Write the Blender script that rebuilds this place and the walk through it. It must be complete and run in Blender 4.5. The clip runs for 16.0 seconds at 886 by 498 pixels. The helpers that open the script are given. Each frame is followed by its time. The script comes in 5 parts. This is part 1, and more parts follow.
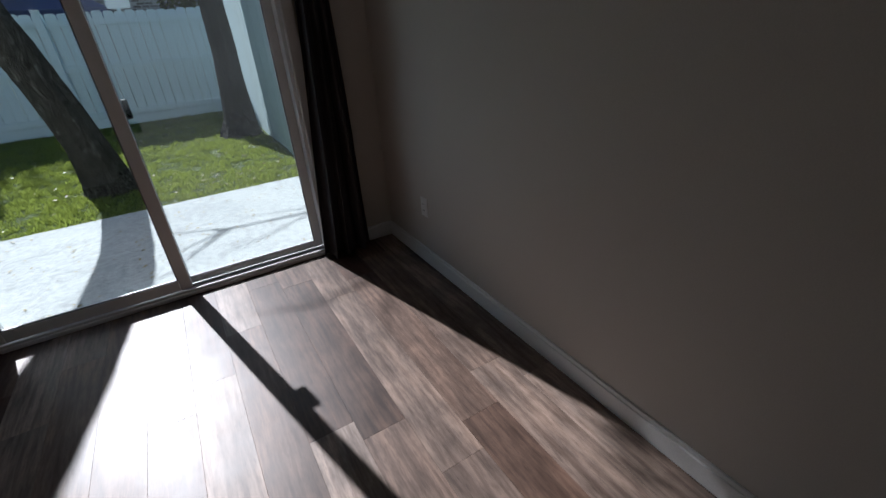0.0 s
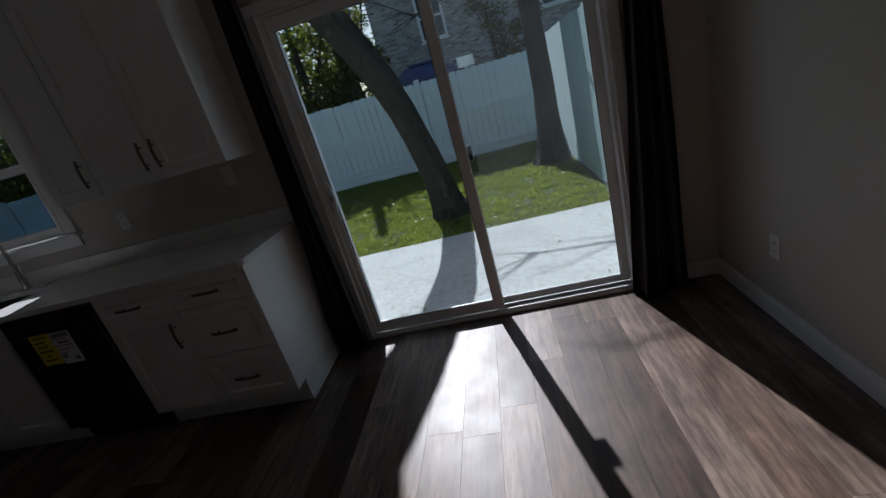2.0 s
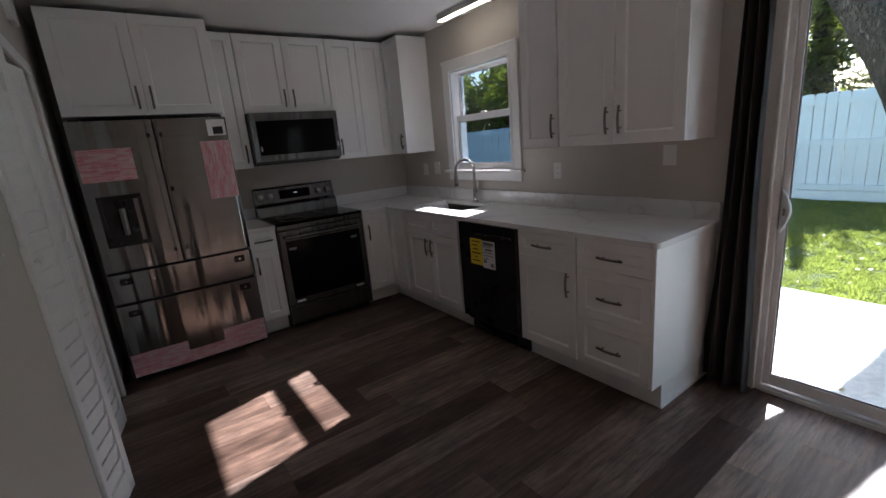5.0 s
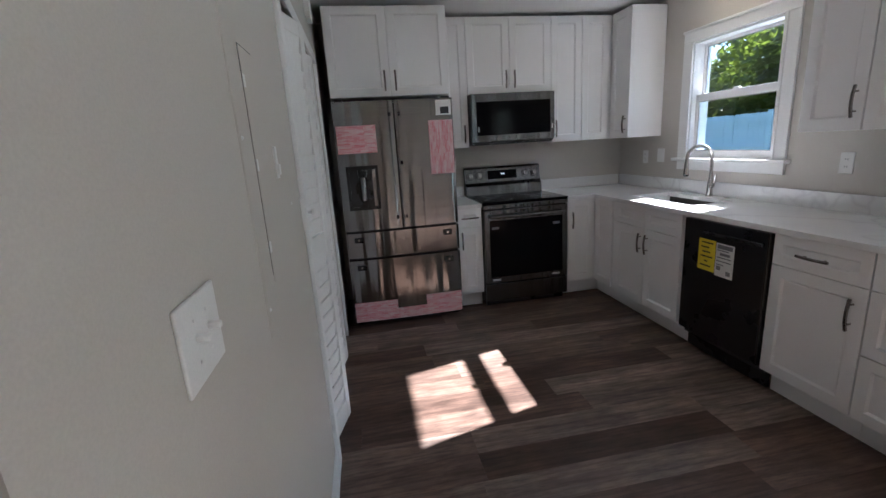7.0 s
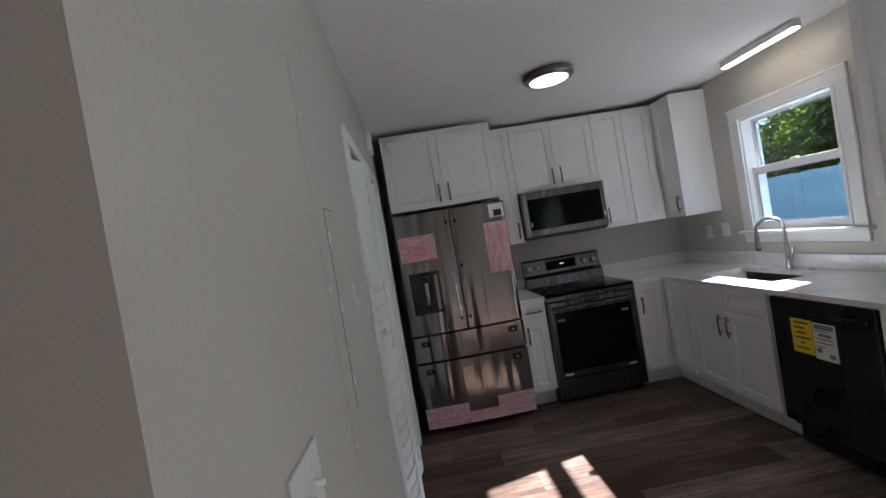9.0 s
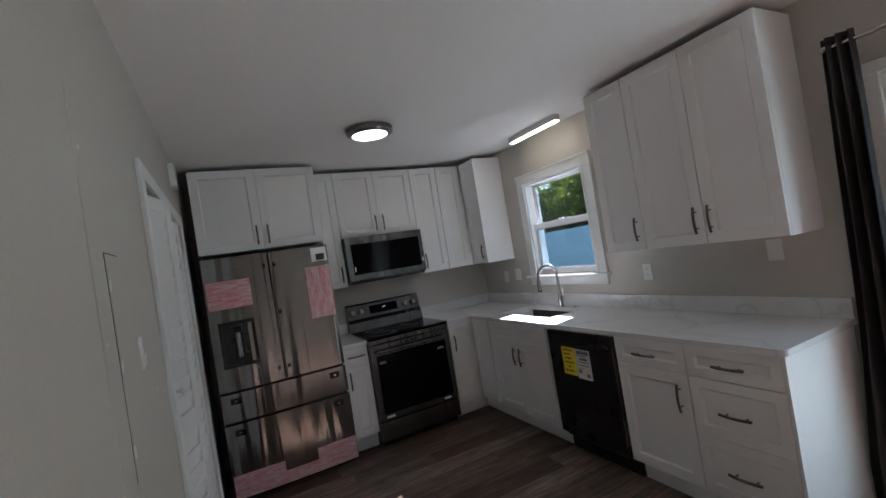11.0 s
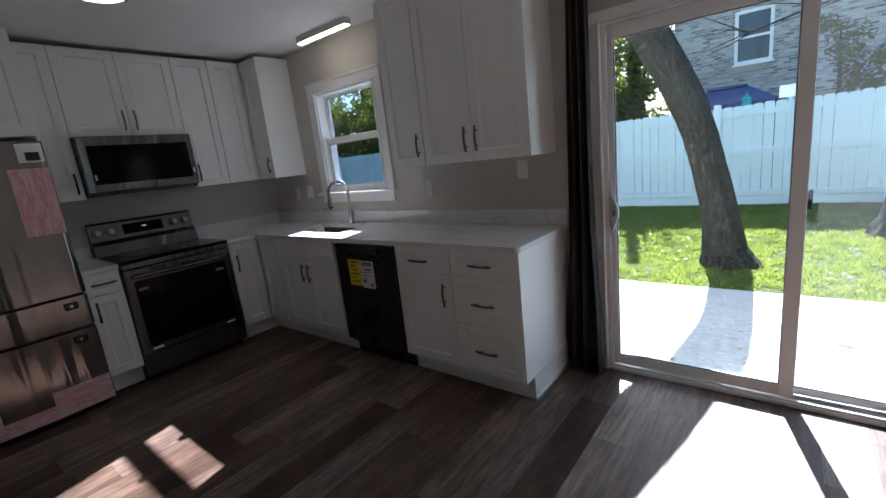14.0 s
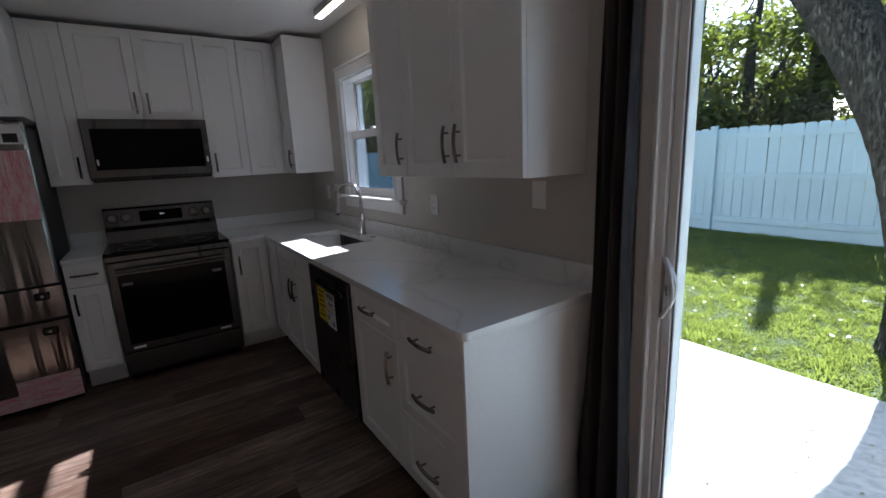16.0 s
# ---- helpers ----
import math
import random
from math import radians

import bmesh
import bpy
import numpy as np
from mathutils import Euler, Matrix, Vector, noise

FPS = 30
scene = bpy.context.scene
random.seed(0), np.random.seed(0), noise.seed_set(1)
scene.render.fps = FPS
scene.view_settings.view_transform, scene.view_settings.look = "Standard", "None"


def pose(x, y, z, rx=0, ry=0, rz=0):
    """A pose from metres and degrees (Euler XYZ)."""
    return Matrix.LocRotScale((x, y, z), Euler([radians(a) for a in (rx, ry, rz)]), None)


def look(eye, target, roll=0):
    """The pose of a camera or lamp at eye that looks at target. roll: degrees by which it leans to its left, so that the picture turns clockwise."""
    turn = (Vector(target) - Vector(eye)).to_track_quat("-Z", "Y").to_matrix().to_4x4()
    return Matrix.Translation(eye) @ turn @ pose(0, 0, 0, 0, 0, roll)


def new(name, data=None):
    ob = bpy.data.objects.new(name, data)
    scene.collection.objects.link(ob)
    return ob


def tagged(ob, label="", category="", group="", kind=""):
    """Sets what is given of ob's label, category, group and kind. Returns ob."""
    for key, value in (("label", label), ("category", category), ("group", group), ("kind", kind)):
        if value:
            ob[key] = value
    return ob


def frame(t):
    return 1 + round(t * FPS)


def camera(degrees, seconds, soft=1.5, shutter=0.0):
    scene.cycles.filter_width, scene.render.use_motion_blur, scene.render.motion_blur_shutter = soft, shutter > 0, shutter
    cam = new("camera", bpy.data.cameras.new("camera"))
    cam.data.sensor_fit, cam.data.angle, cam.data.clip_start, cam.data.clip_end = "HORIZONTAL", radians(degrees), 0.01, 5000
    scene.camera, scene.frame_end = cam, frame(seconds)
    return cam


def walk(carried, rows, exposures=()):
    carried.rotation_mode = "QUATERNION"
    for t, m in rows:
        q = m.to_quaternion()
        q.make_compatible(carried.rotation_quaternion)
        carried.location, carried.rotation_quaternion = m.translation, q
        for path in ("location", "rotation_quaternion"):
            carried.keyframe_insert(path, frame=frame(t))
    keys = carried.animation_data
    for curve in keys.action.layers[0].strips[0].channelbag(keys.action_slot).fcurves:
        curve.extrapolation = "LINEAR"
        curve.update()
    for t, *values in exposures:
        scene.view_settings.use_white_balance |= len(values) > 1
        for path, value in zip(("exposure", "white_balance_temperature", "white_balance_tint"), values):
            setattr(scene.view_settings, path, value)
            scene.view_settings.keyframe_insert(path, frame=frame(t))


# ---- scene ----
cam = camera(91.7, 16.0)
PATH = [
    (0, (0.034, -0.125, 1.343), (0.912, 1.397, 0.389), -3.7),
    (0.5, (-0.017, -0.083, 1.379), (0.691, 1.605, 0.573), -5.2),
    (1, (-0.069, -0.034, 1.39), (0.345, 1.791, 0.683), -6.2),
    (1.5, (0.001, 0.049, 1.367), (-0.014, 1.924, 0.67), -9.6),
    (2, (-0.002, 0.004, 1.391), (-0.34, 1.861, 0.729), -16.0),
    (2.5, (-0.054, -0.068, 1.399), (-0.369, 1.819, 0.816), -9.3),
    (3, (-0.086, -0.069, 1.437), (-0.639, 1.786, 0.933), -7.1),
    (3.5, (-0.122, -0.071, 1.437), (-0.935, 1.67, 0.883), -2.8),
    (4, (-0.206, -0.084, 1.46), (-1.341, 1.482, 0.949), -2.3),
    (4.5, (-0.258, -0.105, 1.459), (-1.679, 1.215, 0.972), -5.0),
    (5, (-0.296, -0.093, 1.449), (-1.887, 1.019, 0.97), -5.0),
    (7.5, (-0.446, -0.197, 1.406), (-2.416, -0.091, 1.078), -6.0),
    (8, (-0.437, -0.208, 1.461), (-2.429, -0.263, 1.293), -8.3),
    (10.5, (-0.305, -0.163, 1.537), (-2.179, 0.507, 1.665), -11.2),
    (11, (-0.298, -0.166, 1.527), (-2.081, 0.729, 1.553), -9.2),
    (11.5, (-0.288, -0.154, 1.504), (-1.975, 0.911, 1.372), -7.1),
    (12, (-0.262, -0.124, 1.495), (-1.81, 1.138, 1.381), -7.8),
    (12.5, (-0.246, -0.121, 1.494), (-1.666, 1.284, 1.392), -8.1),
    (13, (-0.225, -0.113, 1.488), (-1.56, 1.372, 1.378), -8.8),
    (13.5, (-0.235, -0.128, 1.446), (-1.436, 1.452, 1.198), -5.3),
    (14, (-0.239, -0.073, 1.408), (-1.479, 1.438, 0.987), -6.3),
    (14.5, (-0.217, 0.216, 1.399), (-1.66, 1.543, 1.0), -10.4),
    (15, (-0.241, 0.495, 1.403), (-1.726, 1.759, 0.96), -9.8),
    (15.5, (-0.339, 0.776, 1.44), (-1.833, 2.036, 1.014), -6.1),
    (16, (-0.308, 1.09, 1.437), (-1.93, 2.185, 1.025), -2.8),
]
EXPOSURE = [(0.0, 0.7, 5800, 12), (0.5, 0.62, 5800, 12), (1.0, 0.38, 5800, 12), (1.5, 0.18, 5800, 12), (2.5, 0.18, 5800, 12), (3.0, 0.42, 5900, 12), (3.6, 0.85, 6000, 13), (4.2, 1.55, 6000, 14), (5.0, 2.5, 6000, 17), (7.3, 3.6, 5650, 12), (8.2, 3.5, 5650, 12), (10.3, 3.15, 5700, 11), (12.5, 3.05, 5700, 12), (14.0, 2.6, 5700, 13), (16.0, 2.2, 5700, 14)]
walk(cam, [(t, look(eye, target, roll)) for t, eye, target, roll in PATH], EXPOSURE)

# ---- world, sun, exposure ----
SUN_TO = Vector((-0.248, 1.0, 0.784)).normalized()
world = bpy.data.worlds.new("world")
scene.world = world
world.use_nodes = True
wn = world.node_tree.nodes
sky = wn.new("ShaderNodeTexSky")
sky.sky_type = "NISHITA"
sky.sun_disc = False
sky.sun_elevation = math.asin(SUN_TO.z)
sky.sun_rotation = math.atan2(SUN_TO.x, SUN_TO.y)
wn["Background"].inputs[1].default_value = 0.065
world.node_tree.links.new(sky.outputs[0], wn["Background"].inputs[0])
sun = new("sun", bpy.data.lights.new("sun", "SUN"))
sun.data.energy = 5.0
sun.data.angle = radians(0.6)
sun.data.color = (1.0, 0.972, 0.94)
sun.matrix_world = look((0, 0, 0), -SUN_TO)


# ---- materials ----
def shader(name, rough=0.5, metal=0.0, color=(0.5, 0.5, 0.5)):
    m = bpy.data.materials.new(name)
    m.use_nodes = True
    b = m.node_tree.nodes["Principled BSDF"]
    b.inputs["Base Color"].default_value = (*color, 1)
    b.inputs["Roughness"].default_value = rough
    b.inputs["Metallic"].default_value = metal
    return m, m.node_tree.nodes, m.node_tree.links, b


def coords(nodes, links, scale=(1, 1, 1), kind="Object"):
    tc = nodes.new("ShaderNodeTexCoord")
    mp = nodes.new("ShaderNodeMapping")
    mp.inputs["Scale"].default_value = scale
    links.new(tc.outputs[kind], mp.inputs["Vector"])
    return mp.outputs["Vector"]


def noise_tex(nodes, links, vec, scale, detail=4.0, rough=0.55):
    n = nodes.new("ShaderNodeTexNoise")
    n.inputs["Scale"].default_value = scale
    n.inputs["Detail"].default_value = detail
    n.inputs["Roughness"].default_value = rough
    links.new(vec, n.inputs["Vector"])
    return n.outputs["Fac"]


def ramp(nodes, links, fac, *stops):
    r = nodes.new("ShaderNodeValToRGB")
    e = r.color_ramp.elements
    while len(e) < len(stops):
        e.new(0.5)
    for el, (p, c) in zip(e, stops):
        el.position, el.color = p, (*c, 1)
    links.new(fac, r.inputs["Fac"])
    return r.outputs["Color"]


def mixc(nodes, links, fac, a, b, mode="MIX"):
    m = nodes.new("ShaderNodeMix")
    m.data_type, m.blend_type = "RGBA", mode
    for sock, v in ((m.inputs[0], fac), (m.inputs[6], a), (m.inputs[7], b)):
        if isinstance(v, (int, float)):
            sock.default_value = v
        elif isinstance(v, tuple):
            sock.default_value = (*v, 1)
        else:
            links.new(v, sock)
    return m.outputs[2]


def bump(nodes, links, b, height, strength=0.2, dist=0.01):
    n = nodes.new("ShaderNodeBump")
    n.inputs["Strength"].default_value = strength
    n.inputs["Distance"].default_value = dist
    links.new(height, n.inputs["Height"])
    links.new(n.outputs["Normal"], b.inputs["Normal"])


def mottled(name, c1, c2, rough=0.5, scale=3.0, fine=120.0, relief=0.15, dist=0.002, metal=0.0, stretch=(1, 1, 1)):
    """Two-scale mottled surface: soft patches of two tones and a fine grain in relief."""
    m, n, l, b = shader(name, rough, metal)
    v = coords(n, l, stretch)
    big = noise_tex(n, l, v, scale, 5)
    small = noise_tex(n, l, v, fine, 3)
    base = ramp(n, l, big, (0.3, c1), (0.7, c2))
    l.new(mixc(n, l, 0.12, base, ramp(n, l, small, (0.3, tuple(0.6 * c for c in c1)), (0.7, tuple(min(1, 1.2 * c) for c in c2)))), b.inputs["Base Color"])
    mr = n.new("ShaderNodeMapRange")
    mr.inputs["To Min"].default_value, mr.inputs["To Max"].default_value = max(0.02, rough - 0.08), min(1, rough + 0.08)
    l.new(big, mr.inputs["Value"])
    l.new(mr.outputs[0], b.inputs["Roughness"])
    bump(n, l, b, small, relief, dist)
    return m


def brushed(name, color, rough=0.3, axis=2):
    m, n, l, b = shader(name, rough, 1.0, color)
    s = [220.0, 220.0, 220.0]
    s[axis] = 2.5
    v = coords(n, l, tuple(s))
    g = noise_tex(n, l, v, 1.0, 4)
    big = noise_tex(n, l, coords(n, l), 2.0, 3)
    l.new(mixc(n, l, 0.25, color, ramp(n, l, g, (0.3, tuple(0.6 * c for c in color)), (0.7, tuple(min(1, 1.3 * c) for c in color)))), b.inputs["Base Color"])
    mr = n.new("ShaderNodeMapRange")
    mr.inputs["To Min"].default_value, mr.inputs["To Max"].default_value = rough - 0.07, rough + 0.08
    l.new(big, mr.inputs["Value"])
    l.new(mr.outputs[0], b.inputs["Roughness"])
    b.inputs["Anisotropic"].default_value = 0.85
    b.inputs["Anisotropic Rotation"].default_value = 0.25
    tg = n.new("ShaderNodeTangent")
    tg.direction_type, tg.axis = "RADIAL", "Z"
    l.new(tg.outputs[0], b.inputs["Tangent"])
    sheet = noise_tex(n, l, coords(n, l, (3.0, 5.5, 0.22)), 1.0, 2)
    mix2 = n.new("ShaderNodeMath")
    mix2.operation = "MULTIPLY_ADD"
    l.new(g, mix2.inputs[0])
    mix2.inputs[1].default_value = 0.003
    l.new(sheet, mix2.inputs[2])
    bump(n, l, b, mix2.outputs[0], 0.8, 0.04)
    return m


def emitter(name, color, strength):
    m, n, l, b = shader(name, 0.4, 0, (0.9, 0.9, 0.9))
    b.inputs["Emission Color"].default_value = (*color, 1)
    b.inputs["Emission Strength"].default_value = strength
    return m


def glass_mat(name, tint, dust=0.0):
    m = bpy.data.materials.new(name)
    m.use_nodes = True
    n, l = m.node_tree.nodes, m.node_tree.links
    n.remove(n["Principled BSDF"])
    t, g, mx = n.new("ShaderNodeBsdfTransparent"), n.new("ShaderNodeBsdfGlossy"), n.new("ShaderNodeMixShader")
    lw, pw, mr = n.new("ShaderNodeLayerWeight"), n.new("ShaderNodeMath"), n.new("ShaderNodeMapRange")
    lw.inputs["Blend"].default_value = 0.5
    pw.operation = "POWER"
    pw.inputs[1].default_value = 5.0
    mr.inputs["To Min"].default_value, mr.inputs["To Max"].default_value = 0.04, 0.95
    l.new(lw.outputs["Facing"], pw.inputs[0])
    l.new(pw.outputs[0], mr.inputs["Value"])
    t.inputs["Color"].default_value = (*tint, 1)
    g.inputs["Roughness"].default_value = 0.01
    l.new(mr.outputs[0], mx.inputs[0])
    l.new(t.outputs[0], mx.inputs[1])
    l.new(g.outputs[0], mx.inputs[2])
    out = mx.outputs[0]
    if dust:
        tr, md = n.new("ShaderNodeBsdfTranslucent"), n.new("ShaderNodeMixShader")
        amount = n.new("ShaderNodeMapRange")
        amount.inputs["To Min"].default_value, amount.inputs["To Max"].default_value = 0.4 * dust, 1.6 * dust
        l.new(noise_tex(n, l, coords(n, l), 2.2, 6, 0.65), amount.inputs["Value"])
        tr.inputs["Color"].default_value = (0.8, 0.82, 0.84, 1)
        l.new(amount.outputs[0], md.inputs[0])
        l.new(out, md.inputs[1])
        l.new(tr.outputs[0], md.inputs[2])
        out = md.outputs[0]
    l.new(out, n["Material Output"].inputs["Surface"])
    return m


def plank_mat():
    m, n, l, b = shader("vinyl_plank", 0.40)
    b.inputs["Specular IOR Level"].default_value = 0.33
    info = n.new("ShaderNodeObjectInfo")
    tc = n.new("ShaderNodeTexCoord")
    off = n.new("ShaderNodeVectorMath")
    off.operation = "MULTIPLY_ADD"
    comb = n.new("ShaderNodeCombineXYZ")
    for i in range(3):
        l.new(info.outputs["Random"], comb.inputs[i])
    l.new(comb.outputs[0], off.inputs[0])
    off.inputs[1].default_value = (37, 91, 53)
    l.new(tc.outputs["Object"], off.inputs[2])
    mp = n.new("ShaderNodeMapping")
    mp.inputs["Scale"].default_value = (1.0, 0.13, 1.0)
    l.new(off.outputs[0], mp.inputs["Vector"])
    grain = noise_tex(n, l, mp.outputs[0], 60, 7, 0.66)
    band = noise_tex(n, l, mp.outputs[0], 13, 4)
    cloud = noise_tex(n, l, off.outputs[0], 5.0, 4)
    wave = n.new("ShaderNodeTexWave")
    wave.wave_type, wave.bands_direction = "BANDS", "X"
    wave.inputs["Scale"].default_value = 8
    wave.inputs["Distortion"].default_value = 9
    wave.inputs["Detail"].default_value = 3
    wave.inputs["Detail Scale"].default_value = 1.2
    l.new(mp.outputs[0], wave.inputs["Vector"])
    tone = ramp(n, l, info.outputs["Random"], (0.0, (0.075, 0.045, 0.032)), (0.25, (0.130, 0.088, 0.067)), (0.55, (0.180, 0.135, 0.109)), (0.80, (0.275, 0.225, 0.191)), (1.0, (0.086, 0.055, 0.041)))
    c = mixc(n, l, 0.46, tone, ramp(n, l, grain, (0.39, (0.32, 0.27, 0.24)), (0.52, (0.88, 0.86, 0.84)), (0.62, (1.15, 1.14, 1.13))), "MULTIPLY")
    c = mixc(n, l, 0.6, c, ramp(n, l, band, (0.36, (0.42, 0.36, 0.33)), (0.50, (0.95, 0.93, 0.92)), (0.64, (1.55, 1.48, 1.42))), "MULTIPLY")
    c = mixc(n, l, 0.50, c, ramp(n, l, wave.outputs["Fac"], (0.1, (0.60, 0.56, 0.54)), (0.45, (1, 1, 1))), "MULTIPLY")
    c = mixc(n, l, 0.75, c, ramp(n, l, cloud, (0.3, (0.60, 0.60, 0.62)), (0.7, (1.35, 1.27, 1.22))), "MULTIPLY")
    fleck = noise_tex(n, l, mp.outputs[0], 190, 2)
    c = mixc(n, l, 0.25, c, ramp(n, l, fleck, (0.36, (0.35, 0.32, 0.30)), (0.46, (1.0, 1.0, 1.0))), "MULTIPLY")
    l.new(c, b.inputs["Base Color"])
    mr = n.new("ShaderNodeMapRange")
    mr.inputs["To Min"].default_value, mr.inputs["To Max"].default_value = 0.34, 0.52
    l.new(cloud, mr.inputs["Value"])
    l.new(mr.outputs[0], b.inputs["Roughness"])
    bump(n, l, b, grain, 0.12, 0.0008)
    return m


def quartz_mat():
    m, n, l, b = shader("white_quartz", 0.16)
    v = coords(n, l)
    warp = n.new("ShaderNodeTexNoise")
    warp.inputs["Scale"].default_value = 1.3
    warp.inputs["Detail"].default_value = 4
    l.new(v, warp.inputs["Vector"])
    add = n.new("ShaderNodeVectorMath")
    add.operation = "MULTIPLY_ADD"
    l.new(warp.outputs["Color"], add.inputs[0])
    add.inputs[1].default_value = (1.2, 1.2, 1.2)
    l.new(v, add.inputs[2])
    vein = n.new("ShaderNodeTexVoronoi")
    vein.feature = "DISTANCE_TO_EDGE"
    vein.inputs["Scale"].default_value = 0.8
    l.new(add.outputs[0], vein.inputs["Vector"])
    line = ramp(n, l, vein.outputs["Distance"], (0.0, (0.70, 0.695, 0.69)), (0.012, (0.79, 0.79, 0.78)), (0.04, (0.82, 0.82, 0.81)))
    cloud = ramp(n, l, noise_tex(n, l, v, 2.5, 5), (0.3, (0.93, 0.93, 0.94)), (0.7, (1, 1, 1)))
    l.new(mixc(n, l, 1.0, line, cloud, "MULTIPLY"), b.inputs["Base Color"])
    return m


def film_mat():
    """Protective film printed with broken red bars on white."""
    m, n, l, b = shader("printed_film", 0.35)
    v = coords(n, l, (1, 1, 1), "UV")
    bars = []
    for width, row, shift in ((0.052, 0.011, 0.0), (0.083, 0.022, 0.37)):
        br = n.new("ShaderNodeTexBrick")
        mp = n.new("ShaderNodeMapping")
        mp.inputs["Location"].default_value = (shift, 0.6 * shift, 0)
        l.new(v, mp.inputs["Vector"])
        br.offset, br.offset_frequency = 0.37, 2
        for k, val in (("Scale", 1.0), ("Mortar Size", 0.0009), ("Brick Width", width), ("Row Height", row), ("Bias", 0.12)):
            br.inputs[k].default_value = val
        br.inputs["Color1"].default_value = (0.74, 0.62, 0.62, 1)
        br.inputs["Color2"].default_value = (0.66, 0.10, 0.14, 1)
        br.inputs["Mortar"].default_value = (0.78, 0.72, 0.72, 1)
        l.new(mp.outputs[0], br.inputs["Vector"])
        bars.append(br.outputs["Color"])
    c = mixc(n, l, 0.30, bars[0], bars[1])
    l.new(mixc(n, l, 0.2, c, ramp(n, l, noise_tex(n, l, v, 30, 3), (0.4, (0.60, 0.42, 0.43)), (0.6, (0.75, 0.66, 0.66)))), b.inputs["Base Color"])
    return m


def bark_mat():
    m, n, l, b = shader("tree_bark", 0.95)
    b.inputs["Specular IOR Level"].default_value = 0.1
    v = coords(n, l, (1, 1, 0.24))
    warp = n.new("ShaderNodeTexNoise")
    warp.inputs["Scale"].default_value = 11
    warp.inputs["Detail"].default_value = 3
    l.new(v, warp.inputs["Vector"])
    add = n.new("ShaderNodeVectorMath")
    add.operation = "MULTIPLY_ADD"
    l.new(warp.outputs["Color"], add.inputs[0])
    add.inputs[1].default_value = (0.09, 0.09, 0.09)
    l.new(v, add.inputs[2])
    ridge = noise_tex(n, l, add.outputs[0], 62, 6, 0.74)
    fine = noise_tex(n, l, add.outputs[0], 90, 3)
    patchy = noise_tex(n, l, coords(n, l), 3.2, 5)
    c = ramp(n, l, ridge, (0.42, (0.008, 0.007, 0.006)), (0.50, (0.048, 0.044, 0.036)), (0.60, (0.150, 0.143, 0.122)))
    c = mixc(n, l, 0.30, c, ramp(n, l, fine, (0.40, (0.008, 0.007, 0.006)), (0.62, (0.10, 0.098, 0.085))))
    c = mixc(n, l, ramp(n, l, patchy, (0.55, (0, 0, 0)), (0.72, (0.40, 0.40, 0.40))), c, (0.075, 0.088, 0.072))
    speck = noise_tex(n, l, coords(n, l, (1, 1, 0.32)), 38, 4, 0.65)
    c = mixc(n, l, ramp(n, l, speck, (0.615, (0, 0, 0)), (0.67, (0.75, 0.75, 0.75))), c, (0.30, 0.31, 0.275))
    l.new(c, b.inputs["Base Color"])
    bump(n, l, b, mixc(n, l, 0.25, ridge, fine), 1.0, 0.05)
    return m


def brick_mat():
    m, n, l, b = shader("whitewashed_brick", 0.9)
    tc = n.new("ShaderNodeTexCoord")
    sp, cb = n.new("ShaderNodeSeparateXYZ"), n.new("ShaderNodeCombineXYZ")
    l.new(tc.outputs["Object"], sp.inputs[0])
    add = n.new("ShaderNodeMath")
    l.new(sp.outputs[0], add.inputs[0])
    l.new(sp.outputs[1], add.inputs[1])
    l.new(add.outputs[0], cb.inputs[0])
    l.new(sp.outputs[2], cb.inputs[1])
    br = n.new("ShaderNodeTexBrick")
    for k, val in (("Scale", 1.0), ("Mortar Size", 0.012), ("Brick Width", 0.22), ("Row Height", 0.078), ("Bias", -0.12)):
        br.inputs[k].default_value = val
    br.inputs["Color1"].default_value = (0.50, 0.48, 0.455, 1)
    br.inputs["Color2"].default_value = (0.09, 0.07, 0.06, 1)
    br.inputs["Mortar"].default_value = (0.46, 0.45, 0.43, 1)
    l.new(cb.outputs[0], br.inputs["Vector"])
    wash = noise_tex(n, l, cb.outputs[0], 3.2, 6, 0.75)
    c = mixc(n, l, ramp(n, l, wash, (0.52, (0, 0, 0)), (0.68, (0.6, 0.6, 0.6))), br.outputs["Color"], (0.50, 0.48, 0.455))
    l.new(c, b.inputs["Base Color"])
    bump(n, l, b, br.outputs["Fac"], 0.5, -0.01)
    return m


def leaf_mat(name, c1, c2, c3):
    m, n, l, b = shader(name, 0.45)
    g = n.new("ShaderNodeNewGeometry")
    tint = ramp(n, l, noise_tex(n, l, coords(n, l), 1.7, 5, 0.65), (0.34, (0.55, 0.62, 0.6)), (0.5, (1.0, 1.0, 1.0)), (0.68, (1.75, 1.45, 1.5)))
    l.new(mixc(n, l, 1.0, ramp(n, l, g.outputs["Random Per Island"], (0.0, c1), (0.55, c2), (1.0, c3)), tint, "MULTIPLY"), b.inputs["Base Color"])
    tr = n.new("ShaderNodeBsdfTranslucent")
    tr.inputs["Color"].default_value = (c3[0] * 2.2, c3[1] * 2.2, c3[2] * 1.2, 1)
    mx = n.new("ShaderNodeMixShader")
    mx.inputs[0].default_value = 0.4
    l.new(b.outputs[0], mx.inputs[1])
    l.new(tr.outputs[0], mx.inputs[2])
    l.new(mx.outputs[0], n["Material Output"].inputs["Surface"])
    return m


